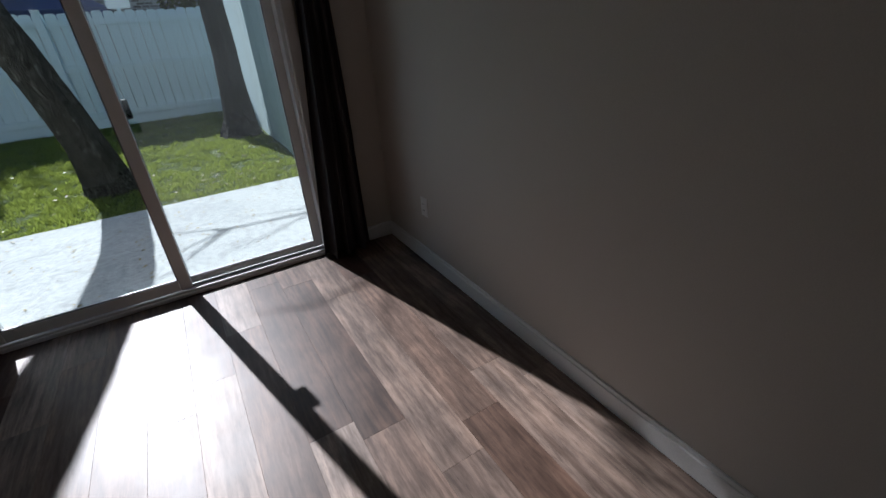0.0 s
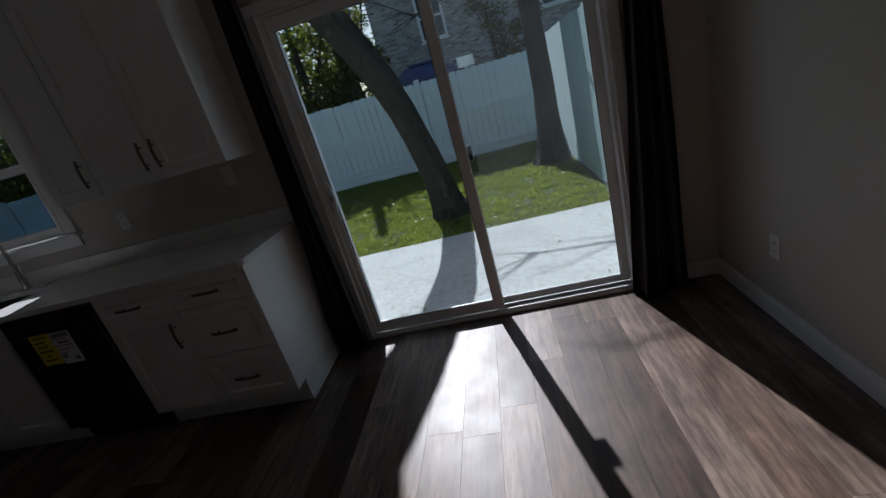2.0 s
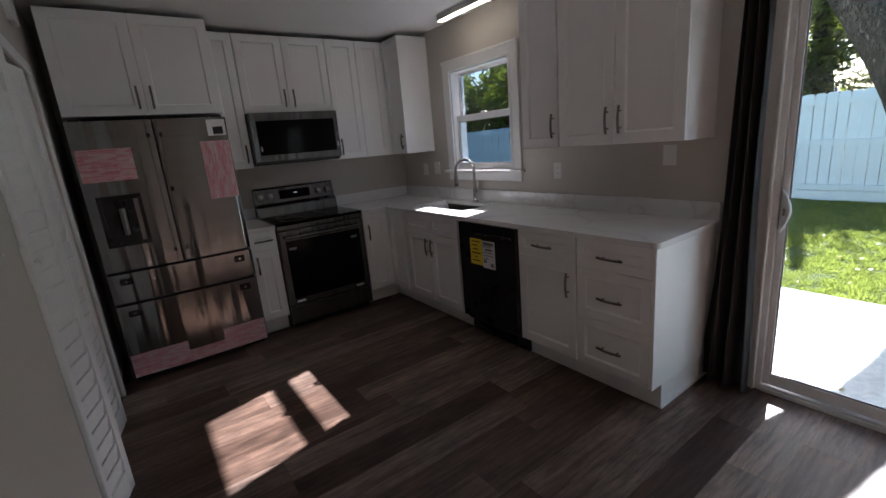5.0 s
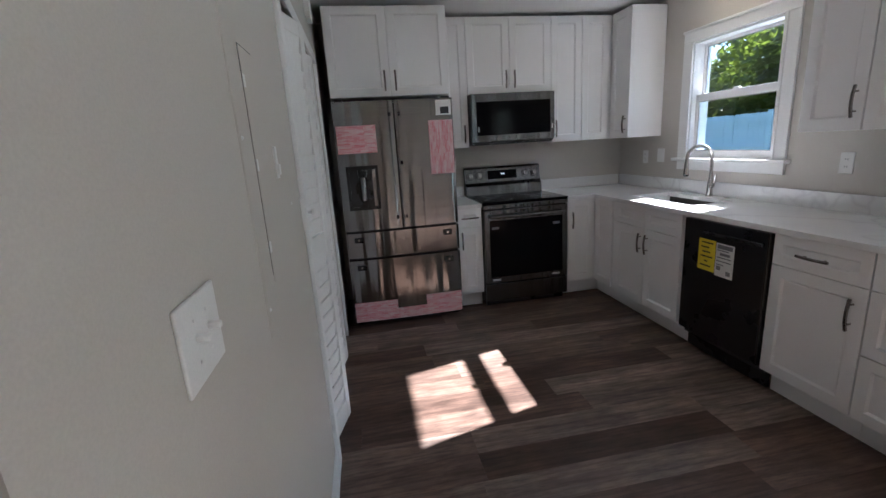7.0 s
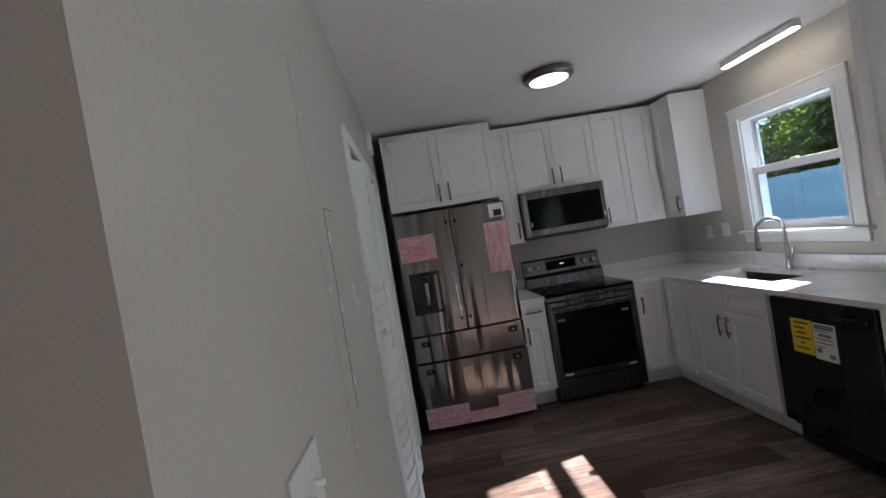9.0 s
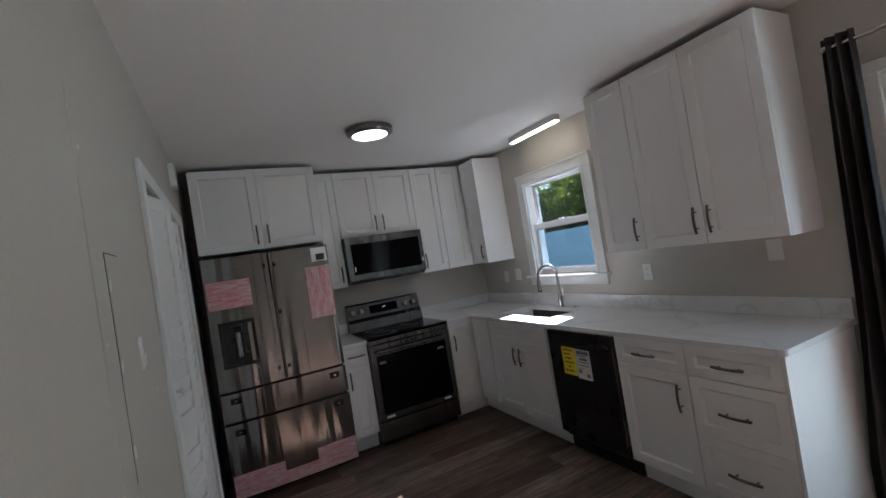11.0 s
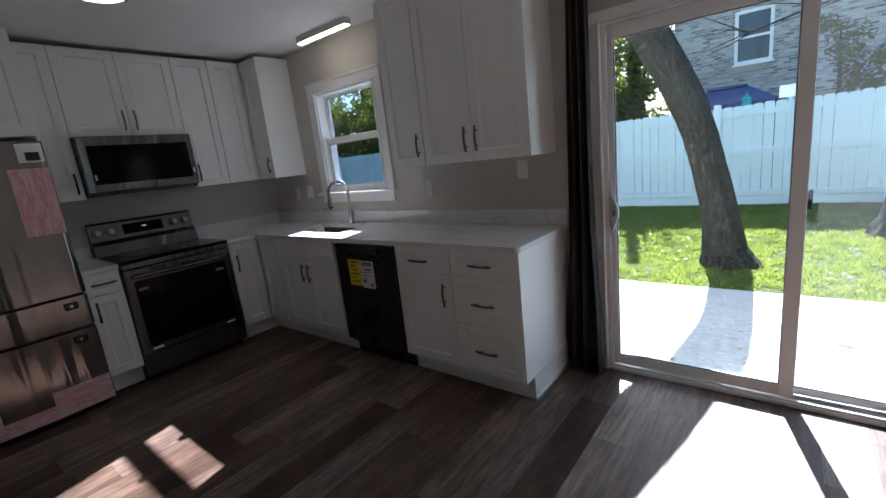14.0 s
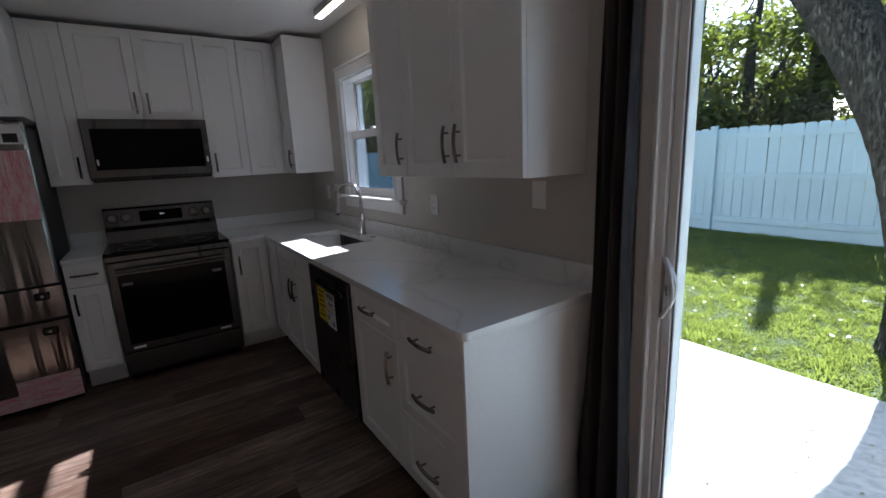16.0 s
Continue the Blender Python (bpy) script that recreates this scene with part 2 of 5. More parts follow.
def lawn_mat():
    m, n, l, b = shader("lawn_soil", 0.95)
    v = coords(n, l)
    c = ramp(n, l, noise_tex(n, l, v, 1.3, 6, 0.65), (0.35, (0.040, 0.068, 0.012)), (0.58, (0.070, 0.105, 0.020)), (0.78, (0.13, 0.115, 0.065)))
    c = mixc(n, l, 0.5, c, ramp(n, l, noise_tex(n, l, v, 40, 4), (0.3, (0.025, 0.035, 0.01)), (0.7, (0.12, 0.15, 0.03))))
    l.new(c, b.inputs["Base Color"])
    bump(n, l, b, noise_tex(n, l, v, 60, 4), 0.8, 0.03)
    return m


def concrete_mat():
    m, n, l, b = shader("patio_concrete", 0.85)
    v = coords(n, l)
    c = ramp(n, l, noise_tex(n, l, v, 1.4, 7, 0.6), (0.3, (0.40, 0.405, 0.41)), (0.7, (0.60, 0.60, 0.59)))
    c = mixc(n, l, 0.45, c, ramp(n, l, noise_tex(n, l, v, 22, 6, 0.7), (0.35, (0.27, 0.27, 0.27)), (0.60, (0.62, 0.62, 0.605))))
    c = mixc(n, l, ramp(n, l, noise_tex(n, l, v, 4.5, 5, 0.7), (0.56, (0, 0, 0)), (0.70, (0.5, 0.5, 0.5))), c, (0.30, 0.295, 0.285))
    l.new(c, b.inputs["Base Color"])
    bump(n, l, b, noise_tex(n, l, v, 90, 4), 0.35, 0.004)
    return m


WALL = mottled("greige_wall_paint", (0.55, 0.515, 0.465), (0.58, 0.545, 0.495), 0.55, 1.2, 260, 0.12, 0.001)
CEIL = mottled("ceiling_paint", (0.79, 0.775, 0.76), (0.83, 0.815, 0.80), 0.7, 1.0, 180, 0.2, 0.002)
TRIM = mottled("white_trim_paint", (0.80, 0.80, 0.785), (0.84, 0.84, 0.825), 0.32, 4, 150, 0.05, 0.0006)
CAB = mottled("white_cabinet_lacquer", (0.83, 0.825, 0.815), (0.87, 0.865, 0.855), 0.36, 2.5, 200, 0.04, 0.0005)
VINYL = mottled("white_vinyl", (0.80, 0.80, 0.79), (0.84, 0.84, 0.83), 0.38, 3, 200, 0.04, 0.0005)
PLASTIC = mottled("white_plastic", (0.78, 0.78, 0.76), (0.82, 0.82, 0.80), 0.35, 8, 300, 0.02, 0.0003)
STEEL = brushed("brushed_stainless_steel", (0.265, 0.258, 0.25), 0.13, 1)
STEEL_H = brushed("stainless_steel_across", (0.135, 0.132, 0.13), 0.24, 1)
SINKSTEEL = brushed("dark_sink_steel", (0.085, 0.075, 0.068), 0.36, 1)
NICKEL = brushed("brushed_nickel", (0.50, 0.485, 0.47), 0.18, 2)
PULL = brushed("dark_brushed_pull", (0.27, 0.25, 0.24), 0.22, 2)
DARKSTEEL = brushed("dark_nickel", (0.20, 0.18, 0.17), 0.3, 2)
BLACKGLASS = shader("black_glass", 0.10, 0.0, (0.004, 0.004, 0.005))[0]
BLACKGLASS.node_tree.nodes["Principled BSDF"].inputs["Specular IOR Level"].default_value = 0.10
BLACK = mottled("black_enamel", (0.010, 0.010, 0.011), (0.016, 0.016, 0.017), 0.28, 4, 200, 0.03, 0.0005)
DARKGREY = mottled("dark_grey_case", (0.03, 0.03, 0.032), (0.045, 0.045, 0.047), 0.5, 4, 200, 0.06, 0.0008)
GASKET = mottled("grey_gasket", (0.22, 0.22, 0.22), (0.28, 0.28, 0.28), 0.6, 8, 200, 0.05, 0.0005)
SUBFLOOR = mottled("brown_underlay", (0.09, 0.06, 0.045), (0.13, 0.09, 0.07), 0.7, 4, 60, 0.1, 0.001)
CURTAIN = mottled("charcoal_cloth", (0.030, 0.026, 0.027), (0.046, 0.041, 0.042), 0.85, 6, 600, 0.35, 0.001)
QUARTZ = quartz_mat()
PLANK = plank_mat()
GLASS = glass_mat("window_glass", (0.93, 0.97, 0.96))
DUSTY = glass_mat("dusty_window_glass", (0.90, 0.94, 0.93), 0.008)
# Low transmission stands in for a dimmer view through the kitchen window.
DIMMED = glass_mat("dimmed_window_glass", (0.56, 0.61, 0.645))
FILM = film_mat()
BARK = bark_mat()
BRICK = brick_mat()
# White boards; the blue cast of skylight is mixed into the colour.
FENCE = mottled("sky_tinted_fence_paint", (0.58, 0.70, 0.73), (0.65, 0.77, 0.79), 0.6, 1.5, 60, 0.2, 0.003, stretch=(1, 1, 0.3))
# Darker copy of the fence paint, with shade put into the colour.
SHADEDPAINT = mottled("shaded_fence_paint", (0.25, 0.36, 0.38), (0.30, 0.42, 0.44), 0.7, 1.5, 60, 0.2, 0.003, stretch=(1, 1, 0.3))
LAWN = lawn_mat()
CONCRETE = concrete_mat()
GRASS = leaf_mat("grass_blades", (0.034, 0.060, 0.010), (0.084, 0.128, 0.026), (0.180, 0.210, 0.072))
LEAF = leaf_mat("green_leaves", (0.040, 0.032, 0.018), (0.042, 0.058, 0.015), (0.115, 0.135, 0.032))
THICKET = leaf_mat("brown_green_leaves", (0.045, 0.034, 0.022), (0.075, 0.062, 0.036), (0.13, 0.13, 0.06))
DRY = leaf_mat("dry_leaves", (0.10, 0.06, 0.03), (0.18, 0.12, 0.07), (0.30, 0.24, 0.17))
GRAVEL = mottled("pale_grit", (0.22, 0.21, 0.20), (0.50, 0.49, 0.47), 0.9, 30, 200, 0.2, 0.001)
SHINGLE = mottled("grey_shingle", (0.10, 0.10, 0.11), (0.17, 0.165, 0.16), 0.9, 4, 40, 0.5, 0.01)
BLUE = mottled("blue_tarpaulin", (0.045, 0.065, 0.16), (0.07, 0.095, 0.22), 0.5, 2, 40, 0.3, 0.01)
TEAL = mottled("teal_plastic", (0.02, 0.20, 0.22), (0.03, 0.26, 0.28), 0.4, 4, 60, 0.1, 0.002)
YELLOW = mottled("yellow_paper", (0.78, 0.60, 0.02), (0.82, 0.65, 0.03), 0.55, 6, 200, 0.05, 0.0005)
PAPER = mottled("white_paper", (0.76, 0.76, 0.75), (0.80, 0.80, 0.79), 0.6, 6, 200, 0.05, 0.0005)
INK = shader("black_ink", 0.6, 0.0, (0.02, 0.02, 0.02))[0]
GREYINK = shader("grey_ink", 0.6, 0.0, (0.22, 0.22, 0.23))[0]
LED = emitter("lit_diffuser", (1.0, 0.97, 0.92), 0.60)
LEDBAR = emitter("lit_tube", (1.0, 0.87, 0.66), 1.35)
DISPLAY = emitter("display_digits", (0.75, 0.88, 1.0), 0.25)


# ---- building helpers ----
def world_of(ob):
    m = Matrix.Identity(4)
    while ob is not None:
        m = ob.matrix_basis @ m
        ob = ob.parent
    return m


def box(bm, x0, x1, y0, y1, z0, z1, bevel=0.0, seg=2):
    r = bmesh.ops.create_cube(bm, size=1.0, matrix=Matrix.Translation(((x0 + x1) / 2, (y0 + y1) / 2, (z0 + z1) / 2)) @ Matrix.Diagonal((x1 - x0, y1 - y0, z1 - z0, 1)))
    if bevel:
        edges = list({e for v in r["verts"] for e in v.link_edges})
        bmesh.ops.bevel(bm, geom=edges, offset=bevel, segments=seg, affect="EDGES", profile=0.5)
    return bm


def cyl(bm, p0, p1, r0, r1=None, n=20, caps=True):
    p0, p1 = Vector(p0), Vector(p1)
    d = p1 - p0
    m = Matrix.Translation((p0 + p1) / 2) @ d.to_track_quat("Z", "Y").to_matrix().to_4x4()
    bmesh.ops.create_cone(bm, cap_ends=caps, segments=n, radius1=r0, radius2=r0 if r1 is None else r1, depth=d.length, matrix=m)
    return bm


def tube(bm, pts, radii, n=10, wobble=0.0, caps=True, ridge=0.0):
    """A tube along pts, with a radius for each point, and upright bark ridges if asked for."""
    pts = [Vector(p) for p in pts]
    rings = []
    side = None
    for i, p in enumerate(pts):
        d = (pts[min(i + 1, len(pts) - 1)] - pts[max(i - 1, 0)]).normalized()
        if side is None:
            side = d.orthogonal().normalized()
        side = (side - d * side.dot(d)).normalized()
        up = d.cross(side)
        r = radii[i] if isinstance(radii, (list, tuple)) else radii
        ring = []
        for k in range(n):
            a = 2 * math.pi * k / n
            f = 1 + (wobble * noise.noise(Vector((math.cos(a) * 1.7, math.sin(a) * 1.7, p.z * 1.5 + p.x))) if wobble else 0)
            if ridge:
                f += ridge * noise.noise(Vector((math.cos(a) * 6.5, math.sin(a) * 6.5, p.z * 5.0))) + 0.5 * ridge * noise.noise(Vector((math.cos(a) * 14, math.sin(a) * 14, p.z * 16.0)))
            ring.append(bm.verts.new(p + (side * math.cos(a) + up * math.sin(a)) * r * f))
        rings.append(ring)
    for a, b in zip(rings, rings[1:]):
        for k in range(n):
            bm.faces.new((a[k], a[(k + 1) % n], b[(k + 1) % n], b[k]))
    if caps:
        bm.faces.new(rings[0][::-1])
        bm.faces.new(rings[-1])
    return bm


def lathe(bm, profile, centre, axis="z", n=32):
    """A turned shape: profile is rows of (radius, height)."""
    rings = []
    for r, h in profile:
        ring = []
        for k in range(n):
            a = 2 * math.pi * k / n
            c, s = r * math.cos(a), r * math.sin(a)
            off = {"z": (c, s, h), "y": (c, h, s), "x": (h, c, s)}[axis]
            ring.append(bm.verts.new(Vector(centre) + Vector(off)))
        rings.append(ring)
    for a, b in zip(rings, rings[1:]):
        for k in range(n):
            bm.faces.new((a[k], a[(k + 1) % n], b[(k + 1) % n], b[k]))
    bm.faces.new(rings[0])
    bm.faces.new(rings[-1])
    bmesh.ops.recalc_face_normals(bm, faces=bm.faces)
    return bm


def BM():
    return bmesh.new()


def to_mesh(name, bm, mat, smooth=False):
    me = bpy.data.meshes.new(name)
    bmesh.ops.recalc_face_normals(bm, faces=bm.faces)
    bm.to_mesh(me)
    bm.free()
    for mt in (mat if isinstance(mat, (list, tuple)) else (mat,)):
        me.materials.append(mt)
    if smooth:
        for p in me.polygons:
            p.use_smooth = True
        me.set_sharp_from_angle(angle=radians(40))
    return me


def part(name, bm, mat, parent=None, label="", smooth=False, local=False):
    """One mesh object under a thing; the bmesh is in the world's axes, or in the thing's own with local."""
    if parent is not None and not local:
        bm.transform(world_of(parent).inverted())
    ob = new(name, to_mesh(name, bm, mat, smooth))
    ob.parent = parent
    if label:
        ob["label"] = label
    return ob


def thing(name, m, label, category, group=""):
    ob = new(name)
    ob.empty_display_size = 0.1
    ob.matrix_basis = m
    return tagged(ob, label, category, group)


def structure(name, bm, mat, label, category, smooth=False):
    return tagged(part(name, bm, mat, None, "", smooth), label, category, "", "structure")


# ---- the shell of the room ----
N, E, W, S = 2.45, 1.115, -4.53, -0.418
C = 2.465
BACK = -3.6
CORNER = -0.72

bm = BM()
for b in ((W - 0.15, -3.60, 0, C), (-3.60, -2.82, 0, 1.19), (-3.60, -2.82, 2.06, C), (-2.82, -1.07, 0, C), (-1.07, 0.655, 2.0, C), (0.655, E + 0.15, 0, C)):
    box(bm, b[0], b[1], N, N + 0.16, b[2], b[3])
structure("wall_north", bm, WALL, "greige painted wall with a window and a sliding glass door", "wall")
structure("wall_east", box(BM(), E, E + 0.15, BACK, N, 0, C), WALL, "plain greige painted wall beside the sliding door", "wall")
structure("wall_west", box(BM(), W - 0.15, W, S, N, 0, C), WALL, "greige painted kitchen wall behind the range", "wall")
bm = BM()
for b in ((CORNER, -2.253, 0, C), (-2.253, -3.665, 2.0, C), (-3.665, W - 0.15, 0, C)):
    box(bm, b[1], b[0], S - 0.12, S, b[2], b[3])
structure("wall_south", bm, WALL, "light greige painted wall with a louvred closet", "wall")
structure("wall_hall", box(BM(), CORNER - 0.12, CORNER, BACK, S - 0.12, 0, C), WALL, "greige painted wall turning round the corner", "wall")
structure("wall_back", box(BM(), CORNER - 0.12, E + 0.15, BACK - 0.15, BACK, 0, C), WALL, "plain greige painted wall closing the room", "wall")
bm = BM()
box(bm, -3.80, -2.13, S - 0.85, S - 0.80, 0, C)
box(bm, -3.80, -3.74, S - 0.80, S - 0.12, 0, C)
box(bm, -2.19, -2.13, S - 0.80, S - 0.12, 0, C)
structure("wall_closet", bm, WALL, "plain painted walls inside the closet", "wall")
structure("ceiling", box(BM(), W - 0.15, E + 0.15, BACK - 0.15, N + 0.16, C, C + 0.15), CEIL, "flat off-white painted ceiling", "ceiling")
floor = structure("floor", box(BM(), W - 0.15, E + 0.15, BACK - 0.15, N + 0.16, -0.25, -0.006), SUBFLOOR, "dark grey-brown wood-look vinyl plank floor", "floor")


def baseboard(name, x0, x1, y0, y1):
    bm = BM()
    box(bm, x0, x1, y0, y1, 0, 0.082, 0.003)
    dx, dy = (x1 - x0), (y1 - y0)
    if dx < dy:
        xm = x0 + 0.4 * dx if x1 >= E - 0.001 else x0
        box(bm, xm, xm + 0.6 * dx, y0, y1, 0.082, 0.098, 0.002)
    else:
        ym = y0 + 0.4 * dy if y1 >= N - 0.001 else y0
        box(bm, x0, x1, ym, ym + 0.6 * dy, 0.082, 0.098, 0.002)
    return structure(name, bm, TRIM, "white painted baseboard with a stepped top", "baseboard")


baseboard("baseboard", E - 0.016, E, BACK, N - 0.016)
baseboard("baseboard", 0.716, E, N - 0.016, N)
baseboard("baseboard", -2.26, CORNER, S, S + 0.016)
baseboard("baseboard", CORNER, CORNER + 0.016, BACK, S)

# ---- sliding glass door ----
door = thing("door_1", pose(-0.25, N, 0), "white vinyl sliding patio door, closed, with two clear glass panels", "sliding door")
door["kind"] = "structure"
bm = BM()
box(bm, -1.125, -1.062, N - 0.022, N, 0, 2.003, 0.004)
box(bm, -1.075, -1.062, N - 0.032, N - 0.02, 0, 2.003, 0.003)
part("casing_side", bm, TRIM, door)
bm = BM()
box(bm, 0.648, 0.714, N - 0.022, N, 0, 2.003, 0.004)
box(bm, 0.648, 0.661, N - 0.032, N - 0.02, 0, 2.003, 0.003)
part("casing_side", bm, TRIM, door)
bm = BM()
box(bm, -1.125, 0.714, N - 0.022, N, 2.003, 2.060, 0.004)
box(bm, -1.075, 0.661, N - 0.032, N - 0.02, 2.003, 2.016, 0.003)
part("casing_head", bm, TRIM, door)
bm = BM()
box(bm, -1.062, -1.035, N - 0.012, N + 0.15, 0.0, 1.985, 0.002)
box(bm, 0.628, 0.648, N - 0.012, N + 0.15, 0.0, 1.985, 0.002)
box(bm, -1.062, 0.648, N - 0.012, N + 0.15, 1.985, 2.0, 0.002)
part("door_frame", bm, VINYL, door)
bm = BM()
box(bm, -1.035, 0.628, N - 0.02, N + 0.15, 0.0, 0.022, 0.003)
box(bm, -1.035, 0.628, N - 0.012, N + 0.0, 0.022, 0.036, 0.002)
box(bm, -1.035, 0.628, N + 0.0445, N + 0.050, 0.022, 0.040, 0.002)
box(bm, -1.035, 0.628, N + 0.112, N + 0.125, 0.022, 0.040, 0.002)
part("threshold", bm, VINYL, door, "white vinyl threshold with sliding tracks")


def sash(name, x0, x1, y0, y1, z0, z1, left, right, low, high, parent, glass=None):
    p = part(name, box(BM(), x0, x0 + left, y0, y1, z0, z1, 0.004), VINYL, parent)
    part("stile", box(BM(), x1 - right, x1, y0, y1, z0, z1, 0.004), VINYL, p)
    part("rail", box(BM(), x0 + left, x1 - right, y0 + 0.002, y1 - 0.002, z0, z0 + low, 0.003), VINYL, p)
    part("rail", box(BM(), x0 + left, x1 - right, y0 + 0.002, y1 - 0.002, z1 - high, z1, 0.003), VINYL, p)
    ym = (y0 + y1) / 2
    g = part("pane", box(BM(), x0 + left - 0.005, x1 - right + 0.005, ym - 0.003, ym + 0.003, z0 + low - 0.005, z1 - high + 0.005), glass or GLASS, p, "clear glass pane")
    g.visible_shadow = False
    bm = BM()
    for a in ((x0 + left, x0 + left + 0.006, z0 + low, z1 - high), (x1 - right - 0.006, x1 - right, z0 + low, z1 - high)):
        box(bm, a[0], a[1], ym - 0.012, ym - 0.004, a[2], a[3])
    for a in ((z0 + low, z0 + low + 0.006), (z1 - high - 0.006, z1 - high)):
        box(bm, x0 + left + 0.006, x1 - right - 0.006, ym - 0.012, ym - 0.004, a[0], a[1])
    part("gasket", bm, GASKET, p, "thin grey glazing gasket")
    return p


slide = sash("sliding_panel", -1.033, -0.165, N + 0.004, N + 0.042, 0.038, 1.984, 0.030, 0.060, 0.062, 0.068, door)
fixed = sash("fixed_panel", -0.225, 0.626, N + 0.052, N + 0.088, 0.038, 1.984, 0.055, 0.048, 0.040, 0.068, door, DUSTY)
bm = BM()
rim = [(-1.024 + 0.040 * math.sin(math.pi * k / 16), 0.885 + 0.205 * k / 16 + 0.0) for k in range(17)]
fr_v = [bm.verts.new((x, N - 0.012, z)) for x, z in rim]
bk_v = [bm.verts.new((x, N + 0.0035, z)) for x, z in rim]
bm.faces.new(fr_v)
bm.faces.new(bk_v[::-1])
for k in range(17):
    bm.faces.new((fr_v[k], bk_v[k], bk_v[(k + 1) % 17], fr_v[(k + 1) % 17]))
tube(bm, [(x, N - 0.016 - 0.018 * math.sin(math.pi * k / 16), z) for k, (x, z) in enumerate(rim)], 0.007, 8)
part("door_pull", bm, PLASTIC, slide, "white half-moon handle with a latch", True)
bm = BM()
box(bm, -1.014, -1.004, N - 0.020, N - 0.0125, 0.965, 1.0, 0.002)
part("latch", bm, NICKEL, slide)
bm = BM()
box(bm, -0.195, -0.142, N + 0.115, N + 0.15, 0.975, 1.07, 0.008)
box(bm, -0.19, -0.175, N + 0.0885, N + 0.118, 0.99, 1.05, 0.002)
part("outer_pull", bm, BLACK, door, "small black outer pull")

# ---- kitchen window ----
win = thing("window_1", pose(-3.21, N, 1.15), "white double-hung kitchen window, closed, above the sink", "window")
win["kind"] = "structure"
for nm, a in (("casing_side", (-3.685, -3.595, 1.188, 2.06)), ("casing_side", (-2.825, -2.735, 1.188, 2.06)), ("casing_head", (-3.685, -2.735, 2.06, 2.15)), ("apron", (-3.685, -2.735, 1.095, 1.165))):
    bm = box(BM(), a[0], a[1], N - 0.018, N, a[2], a[3], 0.004)
    if nm == "casing_head":
        box(bm, a[0] - 0.006, a[1] + 0.006, N - 0.026, N, a[3] - 0.018, a[3] + 0.002, 0.003)
    if nm == "casing_side":
        inner = a[1] if a[0] < -3.5 else a[0]
        box(bm, inner - 0.012, inner + 0.012, N - 0.024, N - 0.016, a[2], a[3], 0.003)
    part(nm, bm, TRIM, win)
part("window_sill", box(BM(), -3.715, -2.705, N - 0.055, N + 0.03, 1.165, 1.188, 0.006), TRIM, win)
bm = BM()
box(bm, -3.60, -3.584, N + 0.002, N + 0.15, 1.188, 2.06, 0.002)
box(bm, -2.836, -2.82, N + 0.002, N + 0.15, 1.188, 2.06, 0.002)
box(bm, -3.584, -2.836, N + 0.002, N + 0.15, 2.045, 2.06, 0.002)
box(bm, -3.584, -2.836, N + 0.03, N + 0.15, 1.188, 1.205, 0.002)
part("window_frame", bm, VINYL, win)
sash("lower_sash", -3.584, -2.836, N + 0.04, N + 0.075, 1.205, 1.672, 0.026, 0.026, 0.036, 0.054, win, DIMMED)
sash("upper_sash", -3.584, -2.836, N + 0.085, N + 0.12, 1.625, 2.045, 0.026, 0.026, 0.045, 0.022, win, DIMMED)
part("sash_lock", box(BM(), -3.235, -3.185, N + 0.035, N + 0.06, 1.672, 1.685, 0.003), PLASTIC, win)


# ---- cabinets: x along the front, y into the wall, z up ----
def shaker(bm, x0, x1, z0, z1, rail=0.058, t=0.020):
    """A framed door or drawer front, its middle set back behind a sloped edge; the front is at -t."""
    s = 0.009
    rings = []
    for inset, y in ((0, 0), (0, -t + 0.0018), (0.0018, -t), (rail, -t), (rail + s, -t + 0.010)):
        rings.append([bm.verts.new(v) for v in ((x0 + inset, y, z0 + inset), (x1 - inset, y, z0 + inset), (x1 - inset, y, z1 - inset), (x0 + inset, y, z1 - inset))])
    for a, b in zip(rings, rings[1:]):
        for k in range(4):
            bm.faces.new((a[k], a[(k + 1) % 4], b[(k + 1) % 4], b[k]))
    bm.faces.new(rings[-1])
    bm.faces.new(rings[0][::-1])
    return bm


def pull(x, z, length, upright, t=0.020):
    """An arched bar pull on two posts, in the axes of its cabinet."""
    bm = BM()
    h = length / 2
    n = 10
    pts = []
    for i in range(n + 1):
        u = -1 + 2 * i / n
        along, out = u * h, -t - 0.022 - 0.010 * (1 - u * u)
        pts.append((x, out, z + along) if upright else (x + along, out, z))
    tube(bm, pts, 0.0072, 8)
    for u in (-0.62, 0.62):
        p = (x, -t - 0.026, z + u * h) if upright else (x + u * h, -t - 0.026, z)
        q = (x, -t, z + u * h) if upright else (x + u * h, -t, z)
        cyl(bm, p, q, 0.0045, n=8)
    return bm


